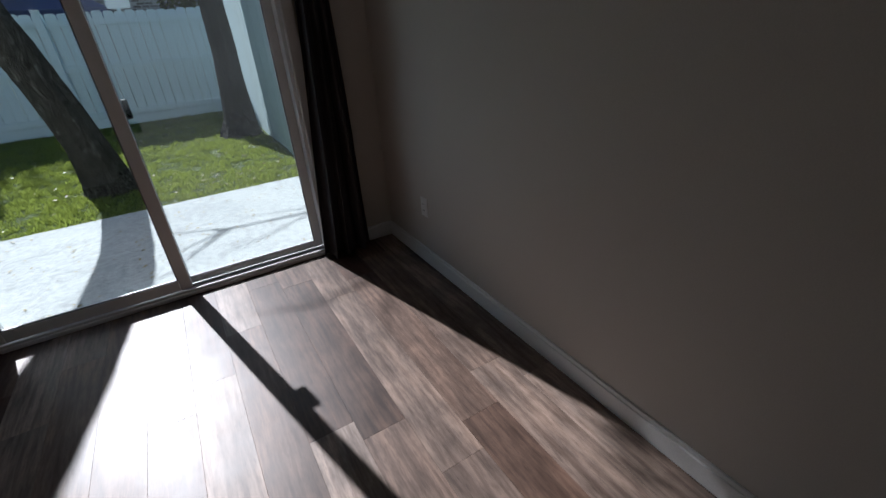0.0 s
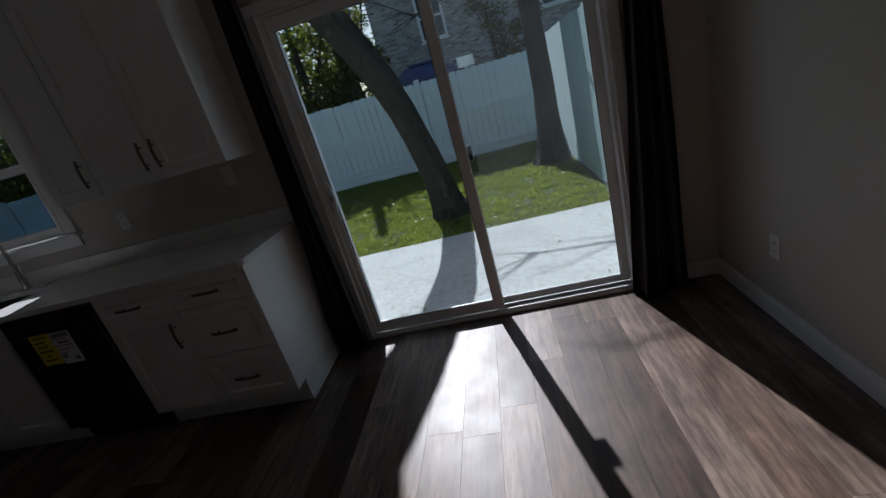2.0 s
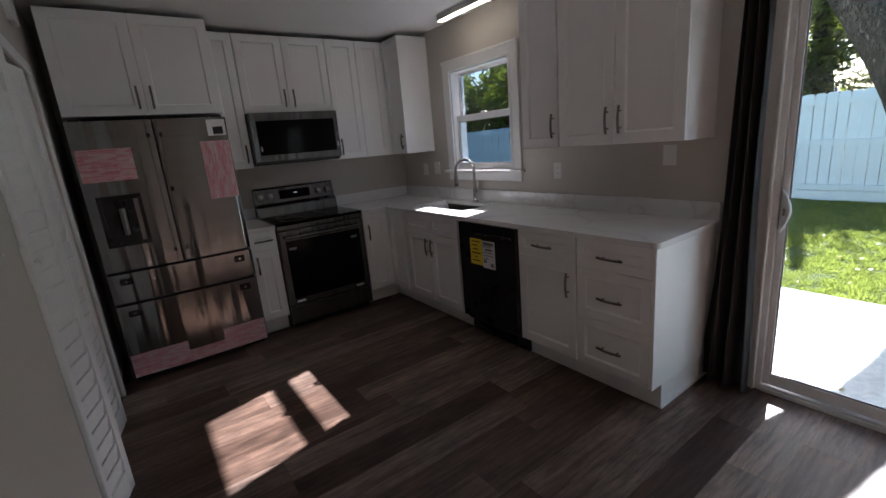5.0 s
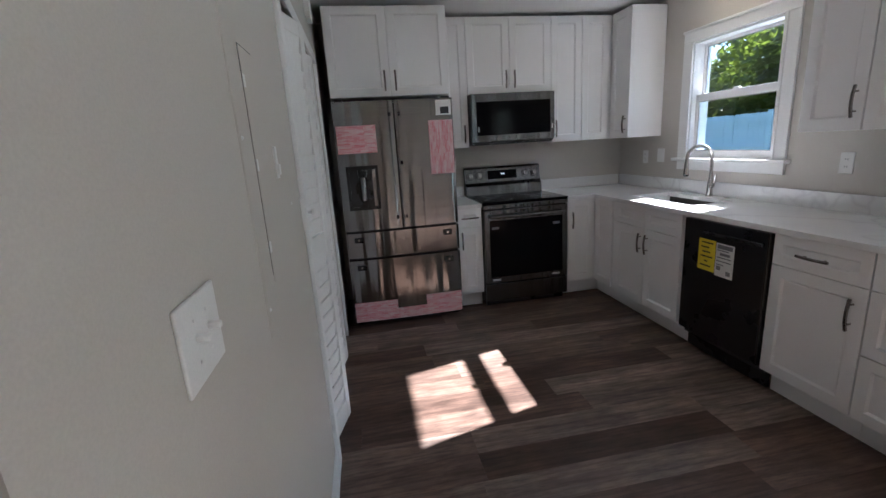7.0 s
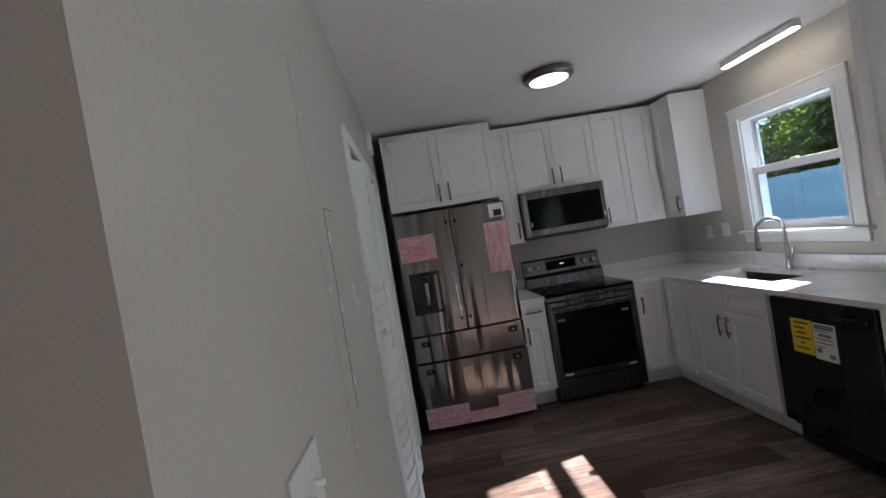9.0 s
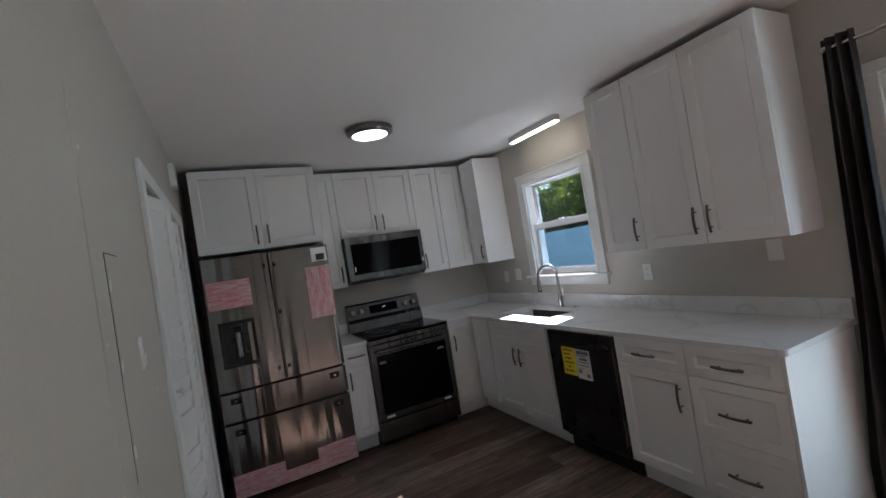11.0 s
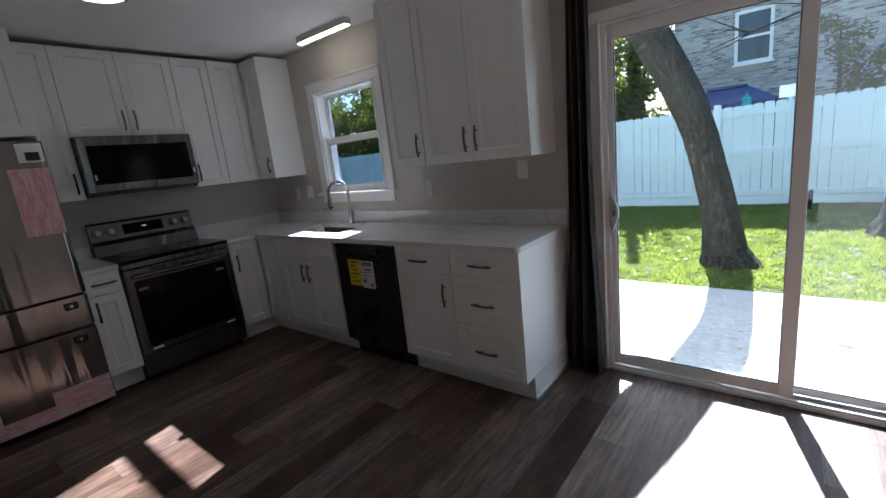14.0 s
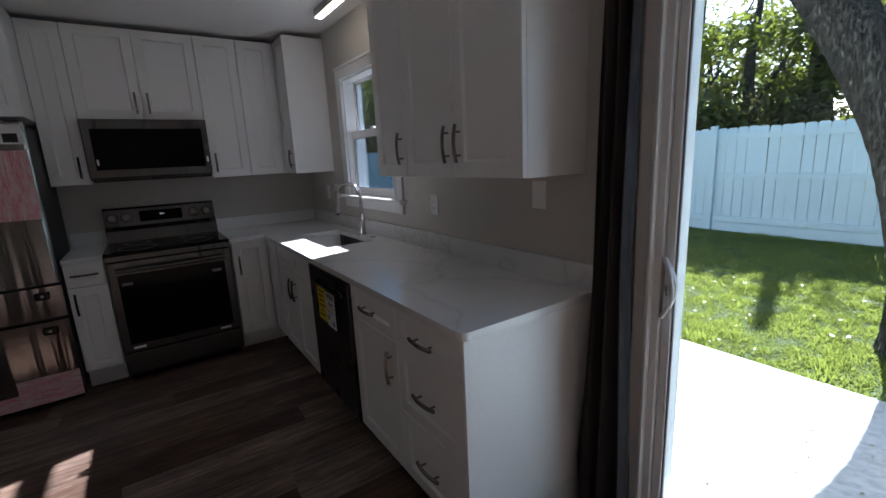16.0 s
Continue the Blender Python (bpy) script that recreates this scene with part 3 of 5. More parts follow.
def cabinet(m, w, d, z0, z1, fronts, label, toe=True, name="base_cabinet", hollow=False, group="white kitchen cabinets"):
    """fronts: rows of (kind, x0, x1, z0, z1, handle) with handle (x, z, upright) or None."""
    ob = thing(name, m, label, "cabinet", group)
    bm = BM()
    if hollow:
        box(bm, 0, w, 0, d, z0, 0.66)
        box(bm, 0, w, 0, 0.02, 0.66, z1)
        box(bm, 0, 0.018, 0.02, d, 0.66, z1)
        box(bm, w - 0.018, w, 0.02, d, 0.66, z1)
    else:
        box(bm, 0, w, 0, d, z0, z1, 0.001, 1)
    part("body", bm, CAB, ob, local=True)
    if toe:
        part("toe_kick", box(BM(), 0, w, 0.07, d, 0.0, z0), CAB, ob, local=True)
    for kind, a, b, c, e, handle in fronts:
        g = 0.002
        if kind == "drawer":
            f = part("drawer", shaker(BM(), a + g, b - g, c + g, e - g, min(0.05, 0.3 * (e - c))), CAB, ob, local=True)
        elif kind == "plain":
            f = part("filler", box(BM(), a + g, b - g, -0.02, 0, c + g, e - g, 0.0015, 1), CAB, ob, local=True)
        else:
            f = part("door", shaker(BM(), a + g, b - g, c + g, e - g), CAB, ob, local=True)
        if handle:
            part("handle", pull(handle[0], handle[1], 0.145, handle[2]), PULL, f, "brushed nickel arched bar pull", True, True)
    return ob


FY, FX = N - 0.61, W + 0.61
ZB, ZT = 0.138, 0.883
UB, UT = 1.375, 2.425
UN = 1.358


def north(x, y=FY):
    return pose(x, y, 0)


def west(y, x=FX):
    return pose(x, y, 0, 0, 0, 90)


# base run under the window
drawers = cabinet(north(-1.755), 0.437, 0.607, ZB, ZT, [("drawer", 0, 0.437, 0.725, ZT, (0.2185, 0.798, False)), ("drawer", 0, 0.437, 0.435, 0.725, (0.2185, 0.570, False)), ("drawer", 0, 0.437, ZB, 0.435, (0.2185, 0.282, False))],
        "white shaker base cabinet with three drawers", group="base cabinets")
cabinet(north(-2.198), 0.441, 0.607, ZB, ZT, [("drawer", 0, 0.441, 0.725, ZT, (0.210, 0.800, False)), ("door", 0, 0.441, ZB, 0.725, (0.390, 0.600, True))],
        "white shaker base cabinet with a drawer over a door", group="base cabinets")
cabinet(north(-3.612), 0.808, 0.607, ZB, ZT, [("drawer", 0.03, 0.404, 0.725, ZT, None), ("drawer", 0.404, 0.778, 0.725, ZT, None), ("door", 0.03, 0.404, ZB, 0.725, (0.365, 0.615, True)), ("door", 0.404, 0.778, ZB, 0.725, (0.443, 0.615, True))],
        "white shaker sink base cabinet with two doors", hollow=True, group="base cabinets")
corner = cabinet(west(1.556), 0.280, 0.606, ZB, ZT, [("door", 0.005, 0.258, ZB, ZT, (0.045, 0.70, True))], "white L-shaped corner base cabinet with a folding door", name="corner_cabinet", group="base cabinets")
bm = BM()
box(bm, W + 0.003, -3.612, FY, N - 0.003, ZB, ZT, 0.001, 1)
part("body", bm, CAB, corner)
bm = shaker(BM(), 0.022, 0.285, ZB + 0.002, ZT - 0.002)
bm.transform(pose(FX - 0.0, FY, 0))
part("door", bm, CAB, corner)
part("toe_kick", box(box(BM(), FX - 0.072, -3.612, FY + 0.07, FY + 0.09, 0, ZB), FX - 0.092, FX - 0.0722, 1.8365, FY + 0.09, 0, ZB), CAB, corner)
cabinet(west(0.571), 0.212, 0.606, ZB, ZT, [("drawer", 0, 0.212, 0.725, ZT, (0.106, 0.805, False)), ("door", 0, 0.212, ZB, 0.725, (0.035, 0.615, True))],
        "narrow white shaker base cabinet beside the refrigerator", group="base cabinets")
# end panel that closes the run by the door
part("end_panel", box(box(BM(), -1.318, -1.302, FY - 0.021, N - 0.003, ZB, ZT, 0.0015, 1), -1.318, -1.302, FY + 0.07, N - 0.003, 0, ZB), CAB, drawers)
part("moulding", box(BM(), -1.302, -1.292, FY + 0.064, N - 0.018, 0, 0.018, 0.003), TRIM, drawers)

# wall cabinets
UY, UX = N - 0.305, W + 0.305
DZ = 1.375 + 0.115
cabinet(pose(-2.412, UY, 0), 0.303, 0.302, UN, UT, [("door", 0, 0.303, UN, UT, (0.268, DZ, True))], "tall white shaker wall cabinet with one door", False, "wall_cabinet", group="wall cabinets")
cabinet(pose(-2.107, UY, 0), 0.762, 0.302, UN, UT, [("door", 0, 0.381, UN, UT, (0.342, DZ, True)), ("door", 0.381, 0.762, UN, UT, (0.420, DZ, True))], "tall white shaker wall cabinet with two doors", False, "wall_cabinet", group="wall cabinets")
cabinet(pose(UX, 0.569, 0, 0, 0, 90), 0.216, 0.302, UB, UT, [("door", 0, 0.216, UB, UT, (0.175, DZ, True))], "narrow tall white shaker wall cabinet", False, "wall_cabinet", group="wall cabinets")
cabinet(pose(UX, 0.787, 0, 0, 0, 90), 0.760, 0.302, 1.815, UT, [("door", 0, 0.38, 1.815, UT, (0.342, 1.925, True)), ("door", 0.38, 0.76, 1.815, UT, (0.418, 1.925, True))], "white shaker wall cabinet over the microwave", False, "wall_cabinet", group="wall cabinets")
cabinet(pose(UX, 1.549, 0, 0, 0, 90), 0.290, 0.302, UB, UT, [("door", 0, 0.290, UB, UT, (0.038, DZ, True))], "tall white shaker wall cabinet beside the microwave", False, "wall_cabinet", group="wall cabinets")
cabinet(pose(W + 0.61, -0.343, 0, 0, 0, 90), 0.910, 0.606, 1.795, UT, [("door", 0, 0.455, 1.795, UT, (0.415, 1.905, True)), ("door", 0.455, 0.910, 1.795, UT, (0.495, 1.905, True))], "deep white shaker wall cabinet over the refrigerator", False, "wall_cabinet", group="wall cabinets")
cu = cabinet(pose(UX, 1.841, 0, 0, 0, 90), 0.304, 0.302, UB, UT, [("door", 0, 0.262, UB, UT, None)], "white L-shaped corner wall cabinet with a folding door", False, "corner_cabinet", group="wall cabinets")
bm = BM()
box(bm, W + 0.003, W + 0.610, UY, N - 0.003, UB, UT, 0.001, 1)
part("body", bm, CAB, cu)
bm = shaker(BM(), 0.022, 0.303, UB + 0.002, UT - 0.002)
bm.transform(pose(UX, UY, 0))
cd = part("door", bm, CAB, cu)
bm = pull(0.262, DZ, 0.145, True)
bm.transform(pose(UX, UY, 0))
part("handle", bm, PULL, cd, "brushed nickel arched bar pull", True)

# worktop with its upstand, cut out for the sink
SX0, SX1, SY0, SY1 = -3.620, -2.955, 1.985, 2.315
CT0, CT1 = 0.885, 0.915
ctr = thing("worktop", pose(-2.9, N - 0.3, CT0), "white veined quartz worktop with a low upstand", "worktop")
bm = BM()
for a in ((W + 0.002, SX0, FY - 0.035, N - 0.002), (SX0, SX1, FY - 0.035, SY0), (SX0, SX1, SY1, N - 0.002), (SX1, -1.288, FY - 0.035, N - 0.002), (W + 0.002, FX + 0.035, 1.552, FY - 0.035)):
    box(bm, a[0], a[1], a[2], a[3], CT0, CT1)
bmesh.ops.remove_doubles(bm, verts=bm.verts, dist=0.0001)
inner = [f for f in bm.faces if len([g for g in bm.faces if g is not f and (g.calc_center_median() - f.calc_center_median()).length < 1e-4]) > 0]
bmesh.ops.delete(bm, geom=inner, context="FACES_ONLY")
lip = [e for e in bm.edges if all(abs(v.co.x + 1.288) < 1e-4 and abs(v.co.y - FY + 0.035) < 1e-4 for v in e.verts)]
bmesh.ops.bevel(bm, geom=lip, offset=0.035, segments=6, affect="EDGES", profile=0.5)
part("slab", bm, QUARTZ, ctr)
part("upstand", box(BM(), W + 0.024, -1.288, N - 0.022, N - 0.002, CT1, 1.015, 0.002), QUARTZ, ctr)
part("upstand", box(BM(), W + 0.002, W + 0.022, 1.552, N - 0.024, CT1, 1.015, 0.002), QUARTZ, ctr)
sm = thing("worktop", pose(W + 0.3, 0.68, CT0), "short white quartz worktop between refrigerator and range", "worktop")
part("slab", box(BM(), W + 0.002, FX + 0.035, 0.571, 0.785, CT0, CT1, 0.003), QUARTZ, sm)
part("upstand", box(BM(), W + 0.002, W + 0.022, 0.571, 0.785, CT1, 1.015, 0.002), QUARTZ, sm)

# sink and tap
sink = thing("kitchen_sink", pose(-3.29, 2.13, 0.70), "undermounted stainless steel sink bowl", "sink")
bm = BM()
box(bm, SX0 - 0.004, SX1 + 0.004, SY0 - 0.004, SY1 + 0.004, 0.66, 0.884)
top = max(bm.faces, key=lambda f: f.calc_center_median().z)
bmesh.ops.delete(bm, geom=[top], context="FACES_ONLY")
bmesh.ops.bevel(bm, geom=[e for e in bm.edges if not e.is_boundary], offset=0.03, segments=4, affect="EDGES", profile=0.5)
bowl = part("bowl", bm, SINKSTEEL, sink, "", True)
part("drain", lathe(BM(), [(0.04, 0.663), (0.042, 0.666), (0.03, 0.666), (0.02, 0.664)], (-3.29, 2.13, 0)), NICKEL, sink, "", True)
tap = thing("kitchen_faucet", pose(-3.235, 2.365, CT1), "brushed nickel gooseneck pull-down kitchen faucet", "faucet")
bm = BM()
lathe(bm, [(0.027, CT1), (0.027, CT1 + 0.008), (0.021, CT1 + 0.014), (0.019, CT1 + 0.11), (0.014, CT1 + 0.13)], (-3.235, 2.365, 0))
part("body", bm, NICKEL, tap, "", True)
bm = BM()
pts = [(-3.235, 2.365, CT1 + 0.12), (-3.235, 2.365, CT1 + 0.20), (-3.235, 2.365, CT1 + 0.29)]
R = 0.085
for i in range(1, 12):
    a = math.pi * i / 12
    pts.append((-3.235 - 0.35 * R * (1 - math.cos(a)), 2.365 - 0.94 * R * (1 - math.cos(a)), CT1 + 0.29 + R * math.sin(a)))
pts.append((-3.235 - 0.70 * R, 2.365 - 1.88 * R, CT1 + 0.265))
tube(bm, pts, 0.0125, 14)
part("neck", bm, NICKEL, tap, "", True)
e = Vector(pts[-1])
head = part("spray_head", cyl(cyl(BM(), e, e - Vector((0, 0, 0.035)), 0.0145, 0.017, 16), e - Vector((0, 0, 0.035)), e - Vector((0, 0, 0.095)), 0.017, 0.0195, 16), NICKEL, tap, "", True)
part("nozzle", cyl(BM(), e - Vector((0, 0, 0.0955)), e - Vector((0, 0, 0.108)), 0.019, 0.016, 16), BLACK, head, "black spray nozzle", True)
bm = BM()
cyl(bm, (-3.235, 2.365, CT1 + 0.075), (-3.19, 2.35, CT1 + 0.080), 0.012, 0.012, 14)
tube(bm, [(-3.192, 2.35, CT1 + 0.080), (-3.175, 2.345, CT1 + 0.11), (-3.165, 2.342, CT1 + 0.165)], [0.008, 0.007, 0.006], 8)
part("lever", bm, NICKEL, tap, "", True)
tagged(part("hole_cover", lathe(BM(), [(0.022, CT1 + 0.0005), (0.022, CT1 + 0.004), (0.017, CT1 + 0.007)], (-3.08, 2.37, 0)), NICKEL, None, "", True), "round nickel cap on the worktop behind the sink", "cap")

# ---- dishwasher ----
dw = thing("dishwasher", pose(-2.50, FY, 0), "black dishwasher with a steel handle and energy labels", "dishwasher")
part("body", box(BM(), -2.797, -2.203, FY + 0.02, N - 0.03, 0.10, 0.878, 0.003), DARKGREY, dw)
part("door", box(BM(), -2.794, -2.206, FY - 0.032, FY + 0.018, 0.145, 0.876, 0.006), BLACK, dw)
part("toe_panel", box(BM(), -2.794, -2.206, FY + 0.05, FY + 0.07, 0.004, 0.14, 0.002), BLACK, dw)
part("handle", box(box(BM(), -2.62, -2.222, FY - 0.060, FY - 0.046, 0.802, 0.826, 0.005), -2.60, -2.585, FY - 0.048, FY - 0.031, 0.806, 0.822), STEEL_H, dw, "brushed steel bar handle")
part("edge_trim", box(BM(), -2.2155, -2.2065, FY - 0.0355, FY - 0.0325, 0.16, 0.872, 0.001), STEEL_H, dw, "brushed steel edge strip")
part("bracket", box(BM(), -2.25, -2.235, FY - 0.048, FY - 0.031, 0.806, 0.822), STEEL_H, dw)
lab = part("energy_label", box(BM(), -2.665, -2.538, FY - 0.0350, FY - 0.0325, 0.580, 0.770), YELLOW, dw, "yellow energy label with black bars")
bm = BM()
for i, (a, b) in enumerate(((0.02, 0.11), (0.02, 0.08), (0.03, 0.09), (0.02, 0.11), (0.05, 0.075), (0.02, 0.10))):
    z = 0.750 - 0.028 * i
    box(bm, -2.665 + a, -2.665 + b, FY - 0.0356, FY - 0.0351, z - 0.004, z + 0.004)
part("print", bm, INK, lab)
lab = part("product_label", box(BM(), -2.533, -2.408, FY - 0.0350, FY - 0.0325, 0.570, 0.765), PAPER, dw, "white product label with grey bars")
bm = BM()
for i, (a, b, h) in enumerate(((0.01, 0.115, 0.012), (0.01, 0.09, 0.003), (0.03, 0.10, 0.008), (0.01, 0.11, 0.003), (0.01, 0.11, 0.003), (0.01, 0.06, 0.003), (0.01, 0.04, 0.012), (0.08, 0.11, 0.012))):
    z = 0.745 - 0.021 * min(i, 7)
    box(bm, -2.533 + a, -2.533 + b, FY - 0.0356, FY - 0.0351, z - h, z + h)
part("print", bm, GREYINK, lab)

# ---- range ----
OY0, OY1 = 0.790, 1.548
OX = -3.875
rg = thing("electric_range", pose(OX - 0.33, 1.169, 0), "stainless steel electric range with a black glass cooktop", "range")
part("body", box(BM(), W + 0.02, OX - 0.035, OY0, OY1, 0.04, 0.90, 0.003), DARKGREY, rg)
part("cooktop", box(BM(), W + 0.11, OX + 0.002, OY0 - 0.002, OY1 + 0.002, 0.900, 0.922, 0.004), BLACKGLASS, rg, "black glass cooktop")
for x, y, r in ((-4.02, 0.98, 0.11), (-4.02, 1.36, 0.09), (-4.27, 0.98, 0.08), (-4.27, 1.36, 0.10)):
    part("burner_ring", tube(BM(), [(x + r * math.cos(a * 0.16), y + r * math.sin(a * 0.16), 0.9221) for a in range(40)], 0.0012, 5), DARKGREY, rg)
part("front_strip", box(BM(), OX - 0.035, OX + 0.004, OY0, OY1, 0.862, 0.899, 0.004), STEEL_H, rg)
od = part("oven_door", box(BM(), OX - 0.034, OX + 0.006, OY0 + 0.003, OY1 - 0.003, 0.215, 0.856, 0.006), STEEL_H, rg)
part("oven_window", box(BM(), OX + 0.0065, OX + 0.0095, OY0 + 0.052, OY1 - 0.052, 0.270, 0.765, 0.001), BLACKGLASS, od, "black oven window")
bm = BM()
hp = [(OX + 0.03 + 0.022 * math.sin(math.pi * (0.08 + 0.84 * i / 12)), OY0 + 0.05 + (OY1 - OY0 - 0.10) * i / 12, 0.800) for i in range(13)]
tube(bm, hp, 0.013, 10)
for y in (OY0 + 0.075, OY1 - 0.075):
    cyl(bm, (OX + 0.004, y, 0.800), (OX + 0.038, y, 0.800), 0.010, n=10)
part("door_handle", bm, STEEL_H, od, "", True)
part("drawer", box(BM(), OX - 0.034, OX + 0.004, OY0 + 0.003, OY1 - 0.003, 0.052, 0.207, 0.005), STEEL_H, rg)
part("plinth", box(BM(), W + 0.05, OX - 0.05, OY0 + 0.02, OY1 - 0.02, 0.0, 0.042), BLACK, rg)
for y in (OY0 + 0.10, OY1 - 0.11):
    part("tape_strip", box(BM(), OX + 0.0062, OX + 0.0070, y - 0.035, y + 0.035, 0.236, 0.252), PAPER, od, "white packing tape")
    part("tape_strip", box(BM(), OX + 0.0097, OX + 0.0103, y - 0.03, y + 0.03, 0.692, 0.712), GREYINK, od, "grey packing tape")
bm = BM()
bx0 = W + 0.012
prof = [(bx0, 0.92), (bx0 + 0.095, 0.92), (bx0 + 0.085, 1.005), (bx0 + 0.050, 1.035), (bx0 + 0.030, 1.165), (bx0 + 0.015, 1.180), (bx0, 1.180)]
for y in (OY0, OY1):
    for p in prof:
        bm.verts.new((p[0], y, p[1]))
bm.verts.ensure_lookup_table()
k = len(prof)
bm.faces.new(bm.verts[0:k])
bm.faces.new(bm.verts[k:2 * k][::-1])
for i in range(k):
    bm.faces.new((bm.verts[i], bm.verts[(i + 1) % k], bm.verts[k + (i + 1) % k], bm.verts[k + i]))
bg = part("backguard", bm, STEEL_H, rg)
slope = Vector((1.0, 0, 0.154)).normalized()


def on_guard(y, z, out):
    return Vector((bx0 + 0.050 - (z - 1.035) * 0.154, y, z)) + slope * out


bm = BM()
v = [bm.verts.new(on_guard(y, z, o)) for o in (0.0005, 0.003) for y, z in ((1.02, 1.062), (1.31, 1.062), (1.31, 1.142), (1.02, 1.142))]
for f in ((4, 5, 6, 7), (0, 1, 5, 4), (1, 2, 6, 5), (2, 3, 7, 6), (3, 0, 4, 7)):
    bm.faces.new([v[i] for i in f])
part("display", bm, BLACKGLASS, bg, "black glass display")
bm = BM()
for j in range(3):
    box(bm, 0, 0.001, 1.155 + 0.012 * j, 1.161 + 0.012 * j, 0, 0.010)
bm.transform(Matrix.Translation(on_guard(0, 1.105, 0.0032)))
part("digits", bm, DISPLAY, bg, "lit clock digits")
for y in (0.845, 0.935, 1.395, 1.485):
    p = on_guard(y, 1.10, 0.001)
    bm = BM()
    cyl(bm, p, p + slope * 0.010, 0.031, 0.029, 22)
    cyl(bm, p + slope * 0.010, p + slope * 0.032, 0.022, 0.019, 22)
    kn = part("knob", bm, STEEL, rg, "", True)
    part("dial_ring", cyl(BM(), p - slope * 0.0005, p + slope * 0.002, 0.036, 0.036, 24), BLACK, kn, "", True)

# ---- microwave ----
MX = W + 0.405
mw = thing("microwave_oven", pose(MX - 0.2, 1.167, 1.395), "stainless steel over-the-range microwave oven", "microwave")
part("body", box(BM(), W + 0.003, MX - 0.03, 0.790, 1.545, 1.400, 1.811, 0.003), DARKGREY, mw)
md = part("front", box(BM(), MX - 0.029, MX, 0.790, 1.545, 1.412, 1.811, 0.006), STEEL_H, mw)
part("glass", box(BM(), MX + 0.0005, MX + 0.003, 0.838, 1.505, 1.468, 1.745, 0.001), BLACKGLASS, md, "black glass door")
part("vent", box(BM(), W + 0.05, MX - 0.035, 0.80, 1.535, 1.386, 1.3995, 0.002), BLACK, mw)
for y in (0.846, 1.516):
    part("tab", box(BM(), MX + 0.0005, MX + 0.006, y, y + 0.012, 1.50, 1.54, 0.002), PAPER, mw, "small packing tab")

# ---- refrigerator ----
RY0, RY1 = -0.338, 0.562
RX = -3.80
fr = thing("refrigerator", pose(RX - 0.35, 0.11, 0), "stainless steel french-door refrigerator with printed packing film", "refrigerator")
part("body", box(BM(), W + 0.03, RX - 0.062, RY0 + 0.004, RY1 - 0.004, 0.03, 1.745, 0.006), DARKGREY, fr)


def bowed(y0, y1, z0, z1, depth=0.055, bow=0.012):
    """A door whose face curves gently outward towards the middle of the whole front."""
    bm = BM()
    n = 10
    cols = []
    for i in range(n + 1):
        y = y0 + (y1 - y0) * i / n
        u = (y - (RY0 + RY1) / 2) / ((RY1 - RY0) / 2)
        x = RX - bow * u * u
        edge = min(i, n - i)
        if edge == 0:
            x -= 0.008
        cols.append([bm.verts.new(v) for v in ((RX - depth, y, z0), (x, y, z0), (x, y, z1), (RX - depth, y, z1))])
    for a, b in zip(cols, cols[1:]):
        for k in range(4):
            bm.faces.new((a[k], b[k], b[(k + 1) % 4], a[(k + 1) % 4]))
    bm.faces.new(cols[0])
    bm.faces.new(cols[-1][::-1])
    return bm


YM = 0.112
ld = part("door", bowed(RY0, YM - 0.0045, 0.797, 1.760), STEEL, fr, "", True)
rd = part("door", bowed(YM + 0.0045, RY1, 0.797, 1.760), STEEL, fr, "", True)
d1 = part("drawer", bowed(RY0, RY1, 0.578, 0.778), STEEL, fr, "", True)
d2 = part("drawer", bowed(RY0, RY1, 0.032, 0.557), STEEL, fr, "", True)
part("grille", box(BM(), W + 0.1, RX - 0.07, RY0 + 0.02, RY1 - 0.02, 0.0, 0.030), BLACK, fr)
for y in (RY0 + 0.05, RY1 - 0.05):
    part("hinge_cover", box(BM(), RX - 0.12, RX - 0.02, y - 0.03, y + 0.03, 1.7605, 1.775, 0.004), DARKGREY, fr)


def face_x(y):
    u = (y - (RY0 + RY1) / 2) / ((RY1 - RY0) / 2)
    return RX - 0.012 * u * u


def patch(name, y0, y1, z0, z1, mat, parent, label, out=0.0015, turn=False):
    """A thin sheet that follows the curve of the front."""
    bm = BM()
    n = 6
    uv = bm.loops.layers.uv.new("UVMap")
    cols = []
    for i in range(n + 1):
        y = y0 + (y1 - y0) * i / n
        cols.append([bm.verts.new((face_x(y) + out, y, z0)), bm.verts.new((face_x(y) + out, y, z1))])
    for a, b in zip(cols, cols[1:]):
        f = bm.faces.new((a[0], b[0], b[1], a[1]))
        for lp in f.loops:
            lp[uv].uv = (lp.vert.co.z, lp.vert.co.y) if turn else (lp.vert.co.y, lp.vert.co.z)
    ob = part(name, bm, mat, parent, label)
    sol = ob.modifiers.new("thickness", "SOLIDIFY")
    sol.thickness = 0.0008
    return ob


patch("packing_film", -0.326, -0.035, 1.388, 1.590, FILM, ld, "white packing film printed with red bars")
patch("packing_film", 0.367, 0.556, 1.195, 1.600, FILM, rd, "white packing film printed with red bars", turn=True)
patch("packing_film", RY0 + 0.006, 0.016, 0.040, 0.205, FILM, d2, "white packing film printed with red bars")
patch("packing_film", 0.016, 0.255, 0.040, 0.130, FILM, d2, "white packing film printed with red bars")
patch("packing_film", 0.255, RY1 - 0.006, 0.040, 0.215, FILM, d2, "white packing film printed with red bars")
sk = patch("sticker", 0.43, 0.550, 1.635, 1.745, PAPER, rd, "white sticker with a dark square")
bm = BM()
box(bm, face_x(0.49) + 0.0025, face_x(0.49) + 0.0031, 0.465, 0.530, 1.645, 1.695)
part("print", bm, INK, sk)
